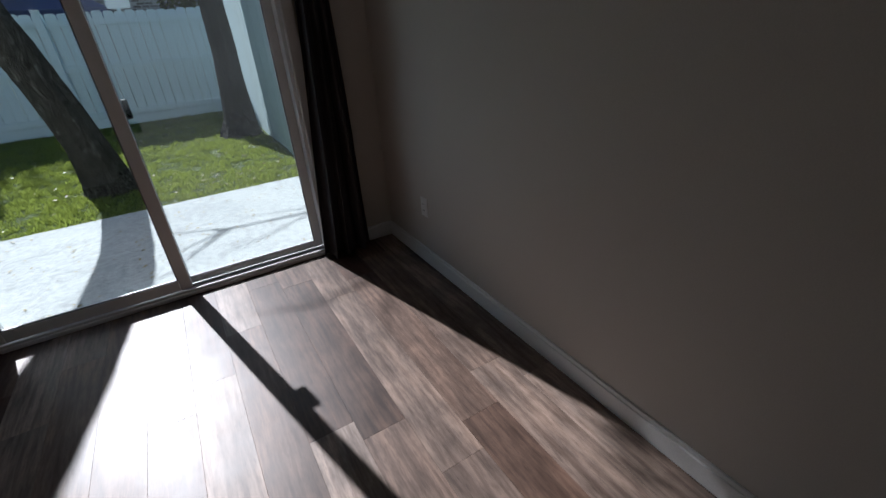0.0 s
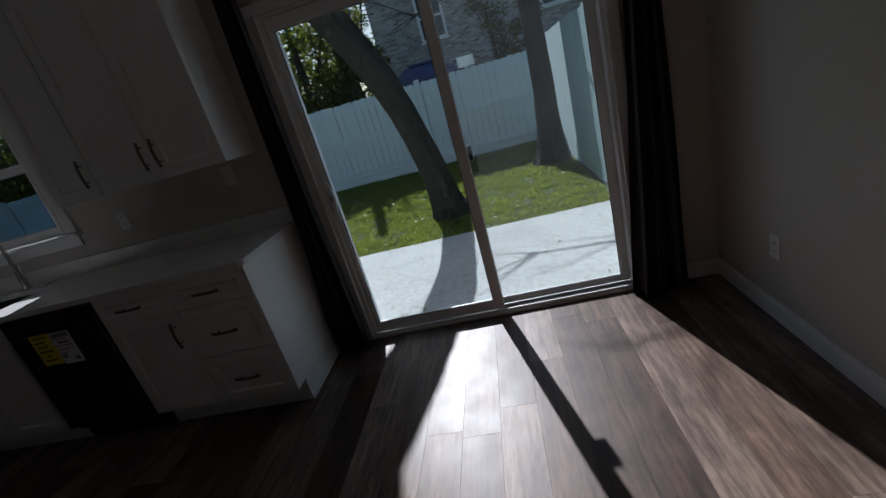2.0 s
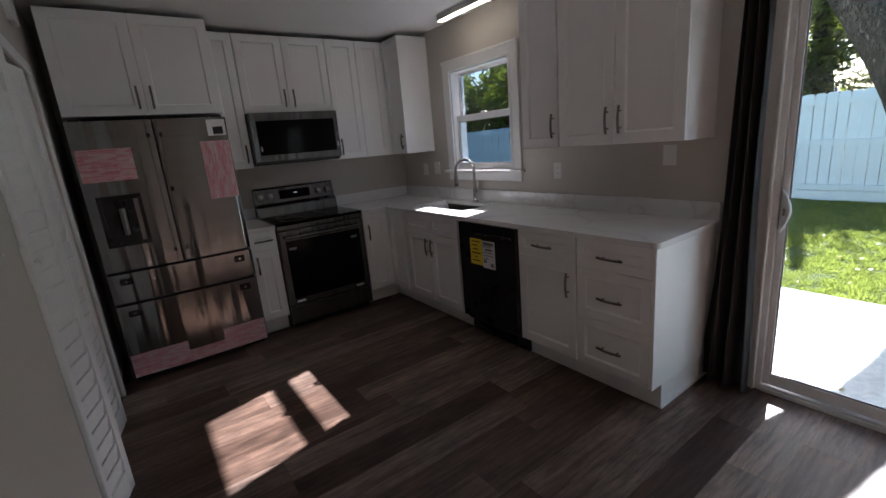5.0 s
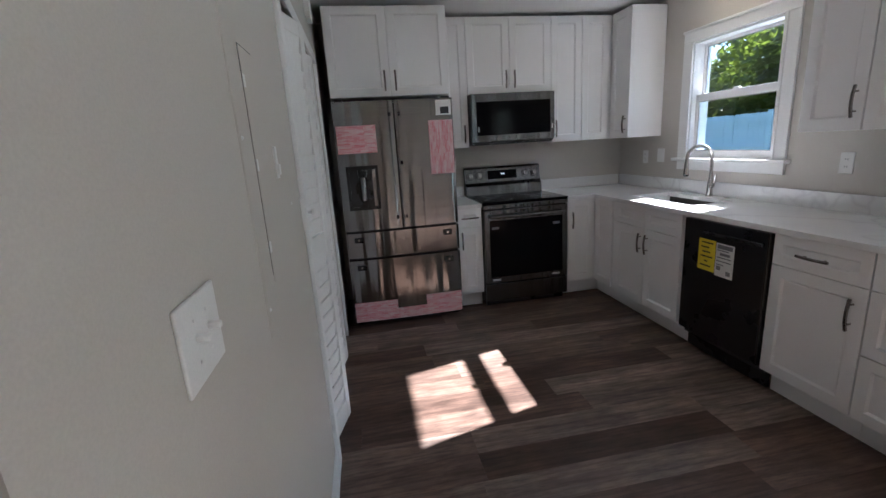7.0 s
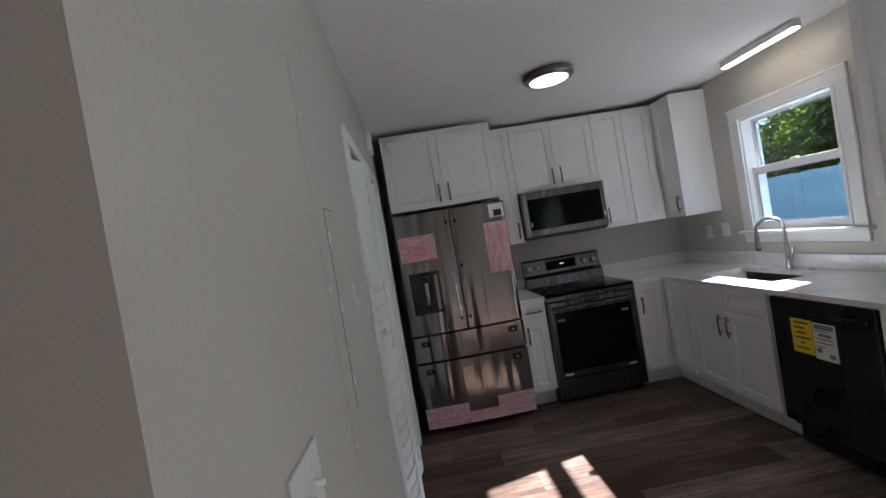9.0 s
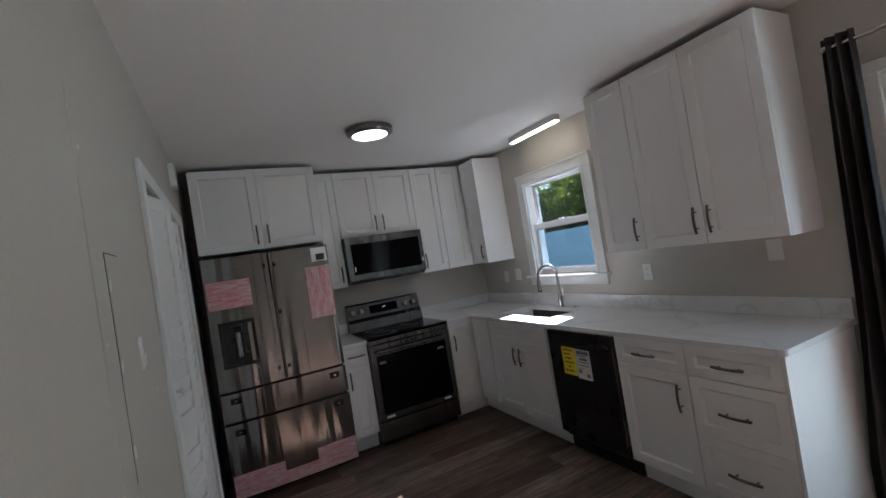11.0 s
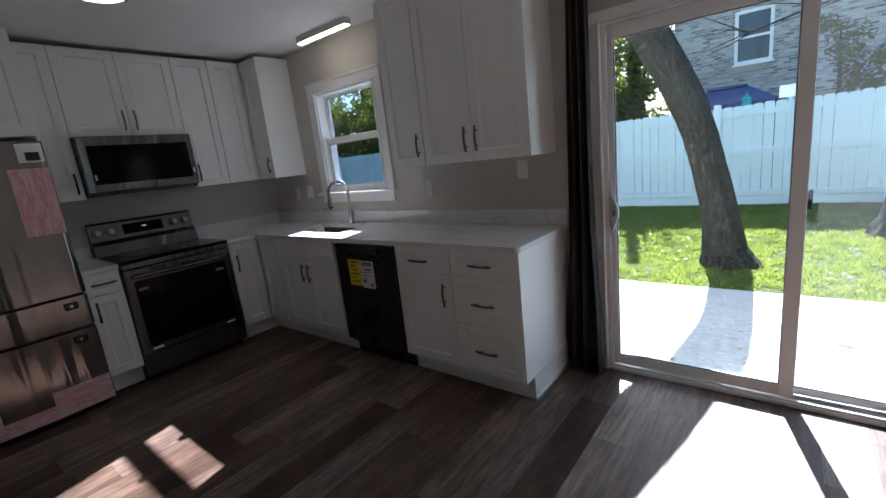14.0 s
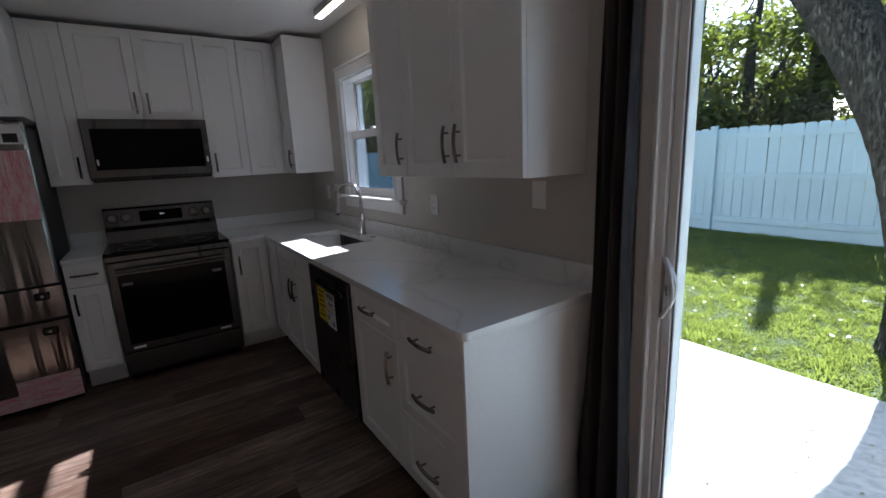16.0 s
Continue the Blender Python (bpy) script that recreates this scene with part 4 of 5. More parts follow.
# water and ice dispenser
bm = BM()
dy0, dy1, dz0, dz1 = -0.285, -0.045, 0.960, 1.295
xf = RX - 0.004
for a in ((dy0, dy0 + 0.022, dz0, dz1), (dy1 - 0.022, dy1, dz0, dz1), (dy0 + 0.022, dy1 - 0.022, dz0, dz0 + 0.025), (dy0 + 0.022, dy1 - 0.022, dz1 - 0.03, dz1)):
    box(bm, xf - 0.01, xf + 0.006, a[0], a[1], a[2], a[3], 0.002)
dp = part("dispenser", bm, BLACK, ld, "black water and ice dispenser")
bm = BM()
box(bm, xf - 0.002, xf + 0.0015, dy0 + 0.022, dy1 - 0.022, dz0 + 0.025, dz1 - 0.03)
part("recess", bm, BLACK, dp)
bm = BM()
ym = (dy0 + dy1) / 2
cyl(bm, (xf + 0.012, ym, dz1 - 0.035), (xf + 0.012, ym, dz1 - 0.085), 0.040, 0.028, 20)
part("nozzle", bm, BLACK, dp, "", True)
bm = BM()
tube(bm, [(xf + 0.010, ym, dz1 - 0.085), (xf + 0.012, ym, dz1 - 0.15), (xf + 0.008, ym, dz0 + 0.075)], [0.024, 0.024, 0.023], 14)
part("paddle", bm, STEEL, dp, "polished steel paddle", True)
for dr, rows in ((ld, ((YM - 0.035, 1.66), (YM - 0.035, 0.885))), (rd, ((YM + 0.035, 1.66), (YM + 0.035, 0.885), (YM + 0.03, 1.30)))):
    for y, z in rows:
        part("handle_mount", box(BM(), face_x(y), face_x(y) + 0.006, y - 0.009, y + 0.009, z - 0.014, z + 0.014, 0.002), BLACK, dr)
for dr, z in ((d1, 0.725), (d2, 0.500)):
    for y in (RY0 + 0.095, RY1 - 0.095):
        hm = part("handle_mount", box(BM(), face_x(y), face_x(y) + 0.006, y - 0.036, y + 0.036, z - 0.022, z + 0.022, 0.008), BLACK, dr, "dark handle bracket")
        part("stud", cyl(BM(), (face_x(y) + 0.006, y, z), (face_x(y) + 0.012, y, z), 0.009, n=14), NICKEL, hm)

# ---- lamps ----
LX, LY = -3.10, 0.825
lamp = thing("ceiling_lamp", pose(LX, LY, C), "round flush ceiling lamp with a dark nickel rim, lit", "ceiling lamp")
part("rim", lathe(BM(), [(0.140, C - 0.0005), (0.160, C - 0.006), (0.160, C - 0.034), (0.148, C - 0.044), (0.124, C - 0.050), (0.120, C - 0.046)], (LX, LY, 0), n=48), DARKSTEEL, lamp, "dark nickel rim", True)
part("diffuser", lathe(BM(), [(0.1195, C - 0.046), (0.1195, C - 0.050), (0.09, C - 0.055), (0.02, C - 0.057)], (LX, LY, 0), n=48), LED, lamp, "glowing white diffuser", True)
bar = thing("light_bar", pose(-3.10, 2.245, C), "slim lit light bar over the sink window", "light bar")
part("housing", box(BM(), -3.405, -2.800, 2.215, 2.275, C - 0.048, C - 0.0005, 0.003), NICKEL, bar)
part("diffuser", box(BM(), -3.400, -2.805, 2.222, 2.268, C - 0.056, C - 0.0485, 0.001), LEDBAR, bar, "glowing warm diffuser")


# ---- outlets and switches ----
def plate(m, kind, label, w=0.072, h=0.116):
    ob = thing("wall_outlet" if kind == "outlet" else "light_switch", m, label, "outlet" if kind == "outlet" else "switch", "wall plates")
    part("plate", box(BM(), -w / 2, w / 2, -0.006, 0, -h / 2, h / 2, 0.0025), PLASTIC, ob, local=True)
    if kind == "outlet":
        for z in (-0.02, 0.02):
            s = part("socket", box(BM(), -0.017, 0.017, -0.0075, -0.0062, z - 0.014, z + 0.014, 0.0005), PLASTIC, ob, local=True)
            bm = BM()
            for x in (-0.006, 0.006):
                box(bm, x - 0.0012, x + 0.0012, -0.0082, -0.0076, z - 0.004, z + 0.005)
            part("slot", bm, INK, s, local=True)
    elif kind == "rocker":
        part("rocker", box(BM(), -0.017, 0.017, -0.010, -0.0062, -0.033, 0.033, 0.001), PLASTIC, ob, local=True)
    elif kind == "toggle":
        for x in (-0.023, 0.023):
            bm = BM()
            box(bm, x - 0.005, x + 0.005, -0.024, -0.0062, 0.0, 0.010, 0.002)
            part("toggle", bm, PLASTIC, ob, local=True)
            for z in (-0.030, 0.030):
                part("screw", cyl(BM(), (x, -0.0075, z), (x, -0.006, z), 0.003, n=10), PLASTIC, ob, local=True)
    return ob


plate(pose(-4.115, N, 1.19), "outlet", "white wall outlet above the worktop corner")
plate(pose(-3.905, N, 1.205), "switch", "white blank switch plate beside the kitchen window", 0.09)
plate(pose(-2.385, N, 1.178), "outlet", "white wall outlet above the worktop")
plate(pose(-1.578, N, 1.268), "switch", "white switch plate under the wall cabinet", 0.075)
plate(pose(-1.225, N, 1.26), "rocker", "white switch plate half behind the curtain")
plate(pose(E, 1.93, 0.37, 0, 0, -90), "outlet", "white wall outlet low on the wall")
plate(pose(-1.046, S, 1.173, 0, 0, 180), "toggle", "white double toggle switch plate", 0.142, 0.120)
tagged(part("door_chime", box(BM(), -3.62, -3.48, S + 0.0005, S + 0.035, 2.235, 2.385, 0.006), PLASTIC), "small white chime box above the closet", "chime")

# breaker panel cover painted over in the wall
ap = thing("breaker_panel", pose(-1.70, S, 1.3), "painted breaker panel cover set in the wall, closed", "panel")
cov = part("cover", box(BM(), -1.985, -1.425, S - 0.004, S + 0.0030, 0.995, 2.02, 0.0025), WALL, ap)
pd = part("door", box(BM(), -1.885, -1.533, S + 0.0034, S + 0.0052, 1.10, 1.655, 0.0008), WALL, ap)
part("gap", box(box(BM(), -1.5325, -1.5300, S + 0.0031, S + 0.0038, 1.12, 1.658), -1.66, -1.5325, S + 0.0031, S + 0.0038, 1.6555, 1.658), INK, ap, "dark crack along the panel door")
for z in (1.192, 1.390, 1.578):
    part("hinge", box(BM(), -1.538, -1.526, S + 0.0053, S + 0.0085, z - 0.014, z + 0.014, 0.001), TRIM, ap)
part("latch", box(box(BM(), -1.785, -1.755, S + 0.0053, S + 0.010, 1.345, 1.435, 0.001), -1.782, -1.758, S + 0.010, S + 0.016, 1.355, 1.385, 0.001), TRIM, pd, "white sliding latch")
for x, z in ((-1.445, 1.45), (-1.445, 1.06), (-1.955, 1.25), (-1.45, 1.88)):
    part("screw", cyl(BM(), (x, S + 0.003, z), (x, S + 0.006, z), 0.005, 0.003, 10), TRIM, cov)

# ---- louvred closet door ----
cl = thing("closet_doors", pose(-3.0, S, 0), "white louvred bifold closet doors, nearly closed", "closet door")
cl["kind"] = "structure"
part("casing_side", box(BM(), -2.258, -2.190, S, S + 0.018, 0, 2.065, 0.004), TRIM, cl)
part("casing_side", box(BM(), -3.728, -3.660, S, S + 0.018, 0, 2.065, 0.004), TRIM, cl)
part("casing_head", box(BM(), -3.660, -2.258, S, S + 0.018, 1.997, 2.065, 0.004), TRIM, cl)
part("track", box(BM(), -3.655, -2.263, S - 0.06, S - 0.03, 1.975, 1.999), DARKGREY, cl)


def louvre(m, w, parent):
    z0, z1, t, st = 0.015, 1.965, 0.028, 0.045
    bm = BM()
    box(bm, 0, st, -t / 2, t / 2, z0, z1, 0.003)
    p = part("panel", bm, TRIM, parent, local=True)
    p.matrix_basis = m
    part("stile", box(BM(), w - st, w, -t / 2, t / 2, z0, z1, 0.003), TRIM, p, local=True)
    for a, b in ((z0, z0 + 0.11), (0.95, 1.04), (z1 - 0.06, z1)):
        part("rail", box(BM(), st, w - st, -t / 2 + 0.001, t / 2 - 0.001, a, b, 0.002), TRIM, p, local=True)
    sl = to_mesh("slat", box(BM(), st - 0.003, w - st + 0.003, -0.004, 0.004, -0.0395, 0.0395, 0.001, 1), TRIM)
    for a, b in ((z0 + 0.11, 0.95), (1.04, z1 - 0.06)):
        k = round((b - a) / 0.075)
        for i in range(k):
            s = new("slat", sl)
            s.parent = p
            s.matrix_basis = pose(0, 0, a + (b - a) * (i + 0.5) / k, 9)
    return p


w4 = 0.346
x = -2.266
zz = S - 0.048
for i, a in enumerate((15, -15, 10, -10)):
    r = radians(a)
    louvre(Matrix.Translation((x + 3.0, zz - S, 0)) @ Euler((0, 0, radians(180) - r)).to_matrix().to_4x4(), w4, cl)
    x -= w4 * math.cos(r) + 0.001
    zz += w4 * math.sin(r)
part("latch_bar", box(BM(), -2.189, -2.172, S + 0.0005, S + 0.020, 1.115, 1.240, 0.002), TRIM, cl, "narrow white latch bar")
part("knob", lathe(BM(), [(0.006, 0.0), (0.006, 0.012), (0.014, 0.018), (0.014, 0.026), (0.006, 0.030)], (-2.224, S + 0.018, 1.18), "y", 16), TRIM, cl, "", True)


# ---- curtains and rod ----
def curtain(name, x0t, x1t, x0b, x1b, folds, label, seed):
    ob = thing(name, pose((x0b + x1b) / 2, 2.37, 0), label, "curtain", "charcoal curtains")
    bm = BM()
    nu, nv = 110, 44
    rng = random.Random(seed)
    ph = [rng.uniform(0, 6.3) for _ in range(4)]
    grid = []
    for j in range(nv + 1):
        v = j / nv
        row = []
        for i in range(nu + 1):
            u = i / nu
            f = 2 * math.pi * folds * u
            amp = 0.030 + 0.014 * v
            x = (x0t + (x1t - x0t) * u) * (1 - v ** 1.6) + (x0b + (x1b - x0b) * u) * v ** 1.6
            y = 2.365 + amp * math.sin(f + 0.5 * v * math.sin(ph[0] + 4 * u)) + 0.012 * v * math.sin(2.3 * f + ph[1]) + 0.006 * math.sin(9 * v + ph[2] + 5 * u)
            x += 0.010 * math.cos(f + ph[3]) * (0.4 + v) + 0.006 * v * math.sin(7 * v + 11 * u + ph[1])
            z = 2.215 - (2.215 - 0.012) * v + 0.004 * math.sin(f)
            row.append(bm.verts.new((x, y, z)))
        grid.append(row)
    for a, b in zip(grid, grid[1:]):
        for i in range(nu):
            bm.faces.new((a[i], a[i + 1], b[i + 1], b[i]))
    cloth = part("cloth", bm, CURTAIN, ob, "", True)
    md = cloth.modifiers.new("thickness", "SOLIDIFY")
    md.thickness = 0.002
    return ob


curtain("curtain", -1.214, -1.096, -1.305, -1.060, 3.0, "dark charcoal curtain drawn to the side of the door", 3)
curtain("curtain", 0.735, 0.88, 0.600, 0.915, 3.5, "dark charcoal curtain drawn back beside the wall", 8)
rod = thing("curtain_rod", pose(-0.2, 2.365, 2.168), "slim brushed steel curtain rod above the sliding door", "curtain rod")
part("pole", cyl(BM(), (-1.205, 2.365, 2.168), (0.98, 2.365, 2.168), 0.011, n=14), NICKEL, rod, "", True)
for xx in (-1.205, 0.98):
    part("finial", lathe(BM(), [(0.009, -0.02), (0.014, -0.015), (0.016, 0.0), (0.014, 0.015), (0.009, 0.02)], (xx, 2.365, 2.168), "x", 16), NICKEL, rod, "", True)
for xx in (-1.185, -0.20, 0.96):
    bm = lathe(BM(), [(0.028, N), (0.028, N - 0.006), (0.010, N - 0.012)], (xx, 0, 2.150), "y", 20)
    cyl(bm, (xx, N - 0.010, 2.150), (xx, 2.365, 2.150), 0.006, n=10)
    cyl(bm, (xx, 2.365, 2.146), (xx, 2.365, 2.180), 0.012, n=12)
    part("bracket", bm, NICKEL, rod, "", True)


# ---- the garden ----
G = -0.055
FB = 9.2


def ground_z(x, y):
    rise = 0.06 * min(1.0, max(0.0, (y - 4.4) / 4.8))
    return G - 0.015 + rise + (0.02 * noise.noise(Vector((x * 0.8, y * 0.8, 0))) if y > 4.45 else 0.0)


bm = BM()
xs = [-400, -120, -40, -20, -14] + [-13 + 0.5 * i for i in range(33)] + [5, 8, 20, 60, 400]
ys = [-900, -120, -20, -4.5, 2.615, 3.5, 4.36] + [4.45 + 0.35 * i for i in range(15)] + [10, 12, 16, 24, 60, 200, 900]
gv = [[bm.verts.new((x, y, ground_z(x, y))) for x in xs] for y in ys]
for a, b in zip(gv, gv[1:]):
    for i in range(len(xs) - 1):
        bm.faces.new((a[i], a[i + 1], b[i + 1], b[i]))
ground = structure("ground", bm, LAWN, "short green lawn with bare soil patches", "lawn", True)
bm = BM()
box(bm, W - 2.0, 1.11, 2.615, 4.40, G - 0.12, G + 0.005, 0.012)
structure("pavement", bm, CONCRETE, "pale weathered concrete patio slab", "patio")


def blades(name, n, seed, x0, x1, y0, y1, label):
    rng = random.Random(seed)
    verts, faces = [], []
    for _ in range(n):
        x, y = rng.uniform(x0, x1), rng.uniform(y0, y1)
        if rng.random() < 0.55 * max(0, noise.noise(Vector((x * 1.6, y * 1.6, 4.0)))):
            continue
        z = ground_z(x, y) - 0.004
        a = rng.uniform(0, 6.283)
        tuft = noise.noise(Vector((x * 7.0, y * 7.0, 1.0))) + 0.6 * noise.noise(Vector((x * 2.4, y * 2.4, 8.0)))
        h = rng.uniform(0.014, 0.042) * max(0.35, 1.0 + 1.1 * tuft)
        w = rng.uniform(0.0035, 0.0075)
        lx, ly = rng.uniform(-0.03, 0.03), rng.uniform(-0.03, 0.03)
        k = len(verts)
        verts += [(x - w * math.cos(a), y - w * math.sin(a), z), (x + w * math.cos(a), y + w * math.sin(a), z), (x + lx, y + ly, z + h)]
        faces.append((k, k + 1, k + 2))
    me = bpy.data.meshes.new(name)
    me.from_pydata(verts, [], faces)
    me.materials.append(GRASS)
    return tagged(new(name, me), label, "grass", "", "stuff")


blades("grass", 210000, 5, -4.6, 1.08, 4.38, 9.1, "short green grass blades of the lawn")


def litter(name, n, seed, region, mat, size, label, z):
    rng = random.Random(seed)
    verts, faces = [], []
    for _ in range(n):
        x, y = region(rng)
        s = size * rng.uniform(0.5, 1.3)
        a = rng.uniform(0, 6.283)
        h = z(x, y)
        k = len(verts)
        for i, (u, v) in enumerate(((-1, 0), (-0.3, -0.45), (0.6, -0.35), (1, 0), (0.5, 0.4), (-0.4, 0.42))):
            verts.append((x + s * (u * math.cos(a) - v * math.sin(a)), y + s * (u * math.sin(a) + v * math.cos(a)), h + 0.003 + s * 0.25 * abs(v) + s * rng.uniform(0, 0.25)))
        faces.append(tuple(range(k, k + 6)))
    me = bpy.data.meshes.new(name)
    me.from_pydata(verts, [], faces)
    me.materials.append(mat)
    return tagged(new(name, me), label, "leaves", "", "stuff")


litter("fallen_leaves", 420, 11, lambda r: (r.uniform(-4, 1.05), r.uniform(2.7, 4.4)), DRY, 0.014, "small dry leaves on the patio slab", lambda x, y: G + 0.005)
litter("gravel", 2600, 13, lambda r: (r.gauss(-0.2, 1.1), r.uniform(2.65, 4.38)), GRAVEL, 0.006, "fine grit and crumbs on the patio slab", lambda x, y: G + 0.004)
litter("fallen_leaves", 300, 12, lambda r: (r.uniform(-4, 1.05), r.uniform(4.45, 9)), DRY, 0.022, "dry leaves scattered on the lawn", lambda x, y: ground_z(x, y) + 0.03)


# ---- fences ----
def picket_mesh(w, h, paint):
    bm = BM()
    c = 0.025
    pts = [(-w / 2, 0), (w / 2, 0), (w / 2, h - c), (w / 2 - c, h), (-w / 2 + c, h), (-w / 2, h - c)]
    f = [bm.verts.new((x, -0.009, z)) for x, z in pts]
    b = [bm.verts.new((x, 0.009, z)) for x, z in pts]
    bm.faces.new(f)
    bm.faces.new(b[::-1])
    for i in range(6):
        bm.faces.new((f[i], b[i], b[(i + 1) % 6], f[(i + 1) % 6]))
    return to_mesh("picket", bm, paint)


def fence(origin, angle, length, label, h, gap=0.007, post_phase=0.0, name="fence", rails=True, paint=None):
    ob = thing(name, Matrix.Translation(origin) @ Euler((0, 0, angle)).to_matrix().to_4x4(), label, "fence")
    rng = random.Random(int(length * 100))
    w = 0.140
    me = picket_mesh(w, h, paint or FENCE)
    k = int(length / (w + gap))
    for i in range(k):
        p = new("picket", me)
        p.parent = ob
        p.matrix_basis = pose((i + 0.5) * (w + gap), rng.uniform(-0.002, 0.002), rng.uniform(-0.012, 0.012), 0, rng.uniform(-0.25, 0.25), 0)
    if rails:
        for z in (0.20, 0.92, h - 0.14):
            part("rail", box(BM(), 0, length, -0.048, -0.012, z - 0.045, z + 0.045, 0.003), FENCE, ob, local=True)
        part("gravel_board", box(BM(), 0, length, -0.03, -0.0115, -0.04, 0.14, 0.003), FENCE, ob, local=True)
        x = post_phase
        while x < length:
            part("post", box(box(BM(), x - 0.05, x + 0.05, -0.105, -0.050, -0.05, h + 0.02, 0.004), x - 0.055, x + 0.055, -0.110, -0.045, h + 0.02, h + 0.045, 0.006), FENCE, ob, local=True)
            x += 2.61
    return ob


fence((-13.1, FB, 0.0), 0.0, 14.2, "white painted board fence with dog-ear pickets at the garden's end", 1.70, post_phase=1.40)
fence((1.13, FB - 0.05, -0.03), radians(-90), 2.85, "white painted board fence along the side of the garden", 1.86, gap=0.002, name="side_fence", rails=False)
# Side fence continues; split off so this stretch can carry the painted shade.
fence((1.128, FB - 2.90, -0.03), radians(-90), 3.55, "board fence beside the patio with shade put into its colour", 1.86, gap=0.002, name="side_fence", rails=False, paint=SHADEDPAINT)
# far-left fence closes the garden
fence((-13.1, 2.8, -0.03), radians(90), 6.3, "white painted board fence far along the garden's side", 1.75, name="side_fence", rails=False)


# ---- trees ----
def leaves(bm, rng, centre, radius, n, size, squash=0.8):
    for _ in range(n):
        d = Vector((rng.gauss(0, 1), rng.gauss(0, 1), rng.gauss(0, 1))).normalized() * radius * rng.random() ** 0.45
        d.z *= squash
        p = Vector(centre) + d
        u = Vector((rng.gauss(0, 1), rng.gauss(0, 1), rng.gauss(0, 0.6))).normalized()
        w = u.orthogonal().normalized()
        s = size * rng.uniform(0.6, 1.4)
        bm.faces.new([bm.verts.new(q) for q in (p - u * s, p + w * s * 0.42, p + u * s, p - w * s * 0.42)])


def spread(pts, t):
    f = t * (len(pts) - 1)
    i = min(int(f), len(pts) - 2)
    return pts[i].lerp(pts[i + 1], f - i)


def smooth_path(pts, n):
    """A smooth line of n points through a few points."""
    pts = [Vector(p) for p in pts]
    out = []
    m = len(pts) - 1
    for k in range(n + 1):
        f = k / n * m
        i = min(int(f), m - 1)
        t = f - i
        p0, p1, p2, p3 = pts[max(i - 1, 0)], pts[i], pts[i + 1], pts[min(i + 2, m)]
        out.append(0.5 * ((2 * p1) + (p2 - p0) * t + (2 * p0 - 5 * p1 + 4 * p2 - p3) * t * t + (3 * p1 - p0 - 3 * p2 + p3) * t ** 3))
    return out


def tree(name, trunk, radii, limbs, crowns, label, seed, leaf=0.05, mat=None, rough=False):
    base = Vector(trunk[0])
    ob = thing(name, Matrix.Translation(base), label, "tree")
    rng = random.Random(seed)
    path = smooth_path(trunk, 150 if rough else 34)
    rr = []
    for k in range(len(path)):
        f = k / (len(path) - 1) * (len(radii) - 1)
        i = min(int(f), len(radii) - 2)
        rr.append(radii[i] + (radii[i + 1] - radii[i]) * (f - i))
    part("trunk", tube(BM(), path, rr, 72 if rough else 22, 0.16, ridge=0.06 if rough else 0.0), BARK, ob, "", True)
    for pts, r0, twigs in limbs:
        lp = smooth_path(pts, 10)
        bm = tube(BM(), lp, [r0 * (1 - 0.8 * i / 10) for i in range(11)], 8, 0.1)
        for _ in range(twigs):
            q = spread(lp, rng.uniform(0.3, 1.0))
            d = ((lp[-1] - lp[0]).normalized() * 1.3 + Vector((rng.gauss(0, 0.6), rng.gauss(0, 0.6), rng.gauss(0.1, 0.5)))).normalized()
            ln = rng.uniform(0.3, 1.0)
            tube(bm, [q, q + d * ln * 0.5 + Vector((0, 0, rng.uniform(-0.05, 0.08))), q + d * ln], [r0 * 0.25, r0 * 0.16, 0.002], 5)
        part("branch", bm, BARK, ob, "", True)
    if crowns:
        bm = BM()
        for c, r, n in crowns:
            leaves(bm, rng, c, r, n, leaf)
        part("crown", bm, mat or LEAF, ob)
    return ob


tree("tree", [(-0.69, 5.30, -0.12), (-0.735, 5.30, 0.10), (-0.79, 5.30, 0.45), (-0.89, 5.30, 0.95), (-1.005, 5.30, 1.38), (-1.175, 5.30, 1.82), (-1.435, 5.30, 2.36), (-1.80, 5.30, 2.95), (-2.3, 5.32, 3.6), (-3.0, 5.40, 4.7), (-3.3, 5.5, 6.4)],
     [0.31, 0.205, 0.170, 0.158, 0.160, 0.170, 0.182, 0.190, 0.18, 0.14, 0.08],
     [([(-1.75, 5.3, 2.8), (-1.75, 5.5, 3.9), (-1.6, 6.0, 5.2), (-1.2, 6.4, 6.6)], 0.10, 5), ([(-2.6, 5.4, 4.0), (-3.3, 5.0, 4.9), (-4.4, 4.6, 5.8)], 0.07, 5)],
     [((-3.4, 5.5, 7.0), 1.3, 900), ((-1.2, 6.4, 7.2), 1.1, 700), ((-4.5, 4.7, 6.6), 0.9, 500)],
     "leaning garden tree with rough grey-brown bark", 21, rough=True)
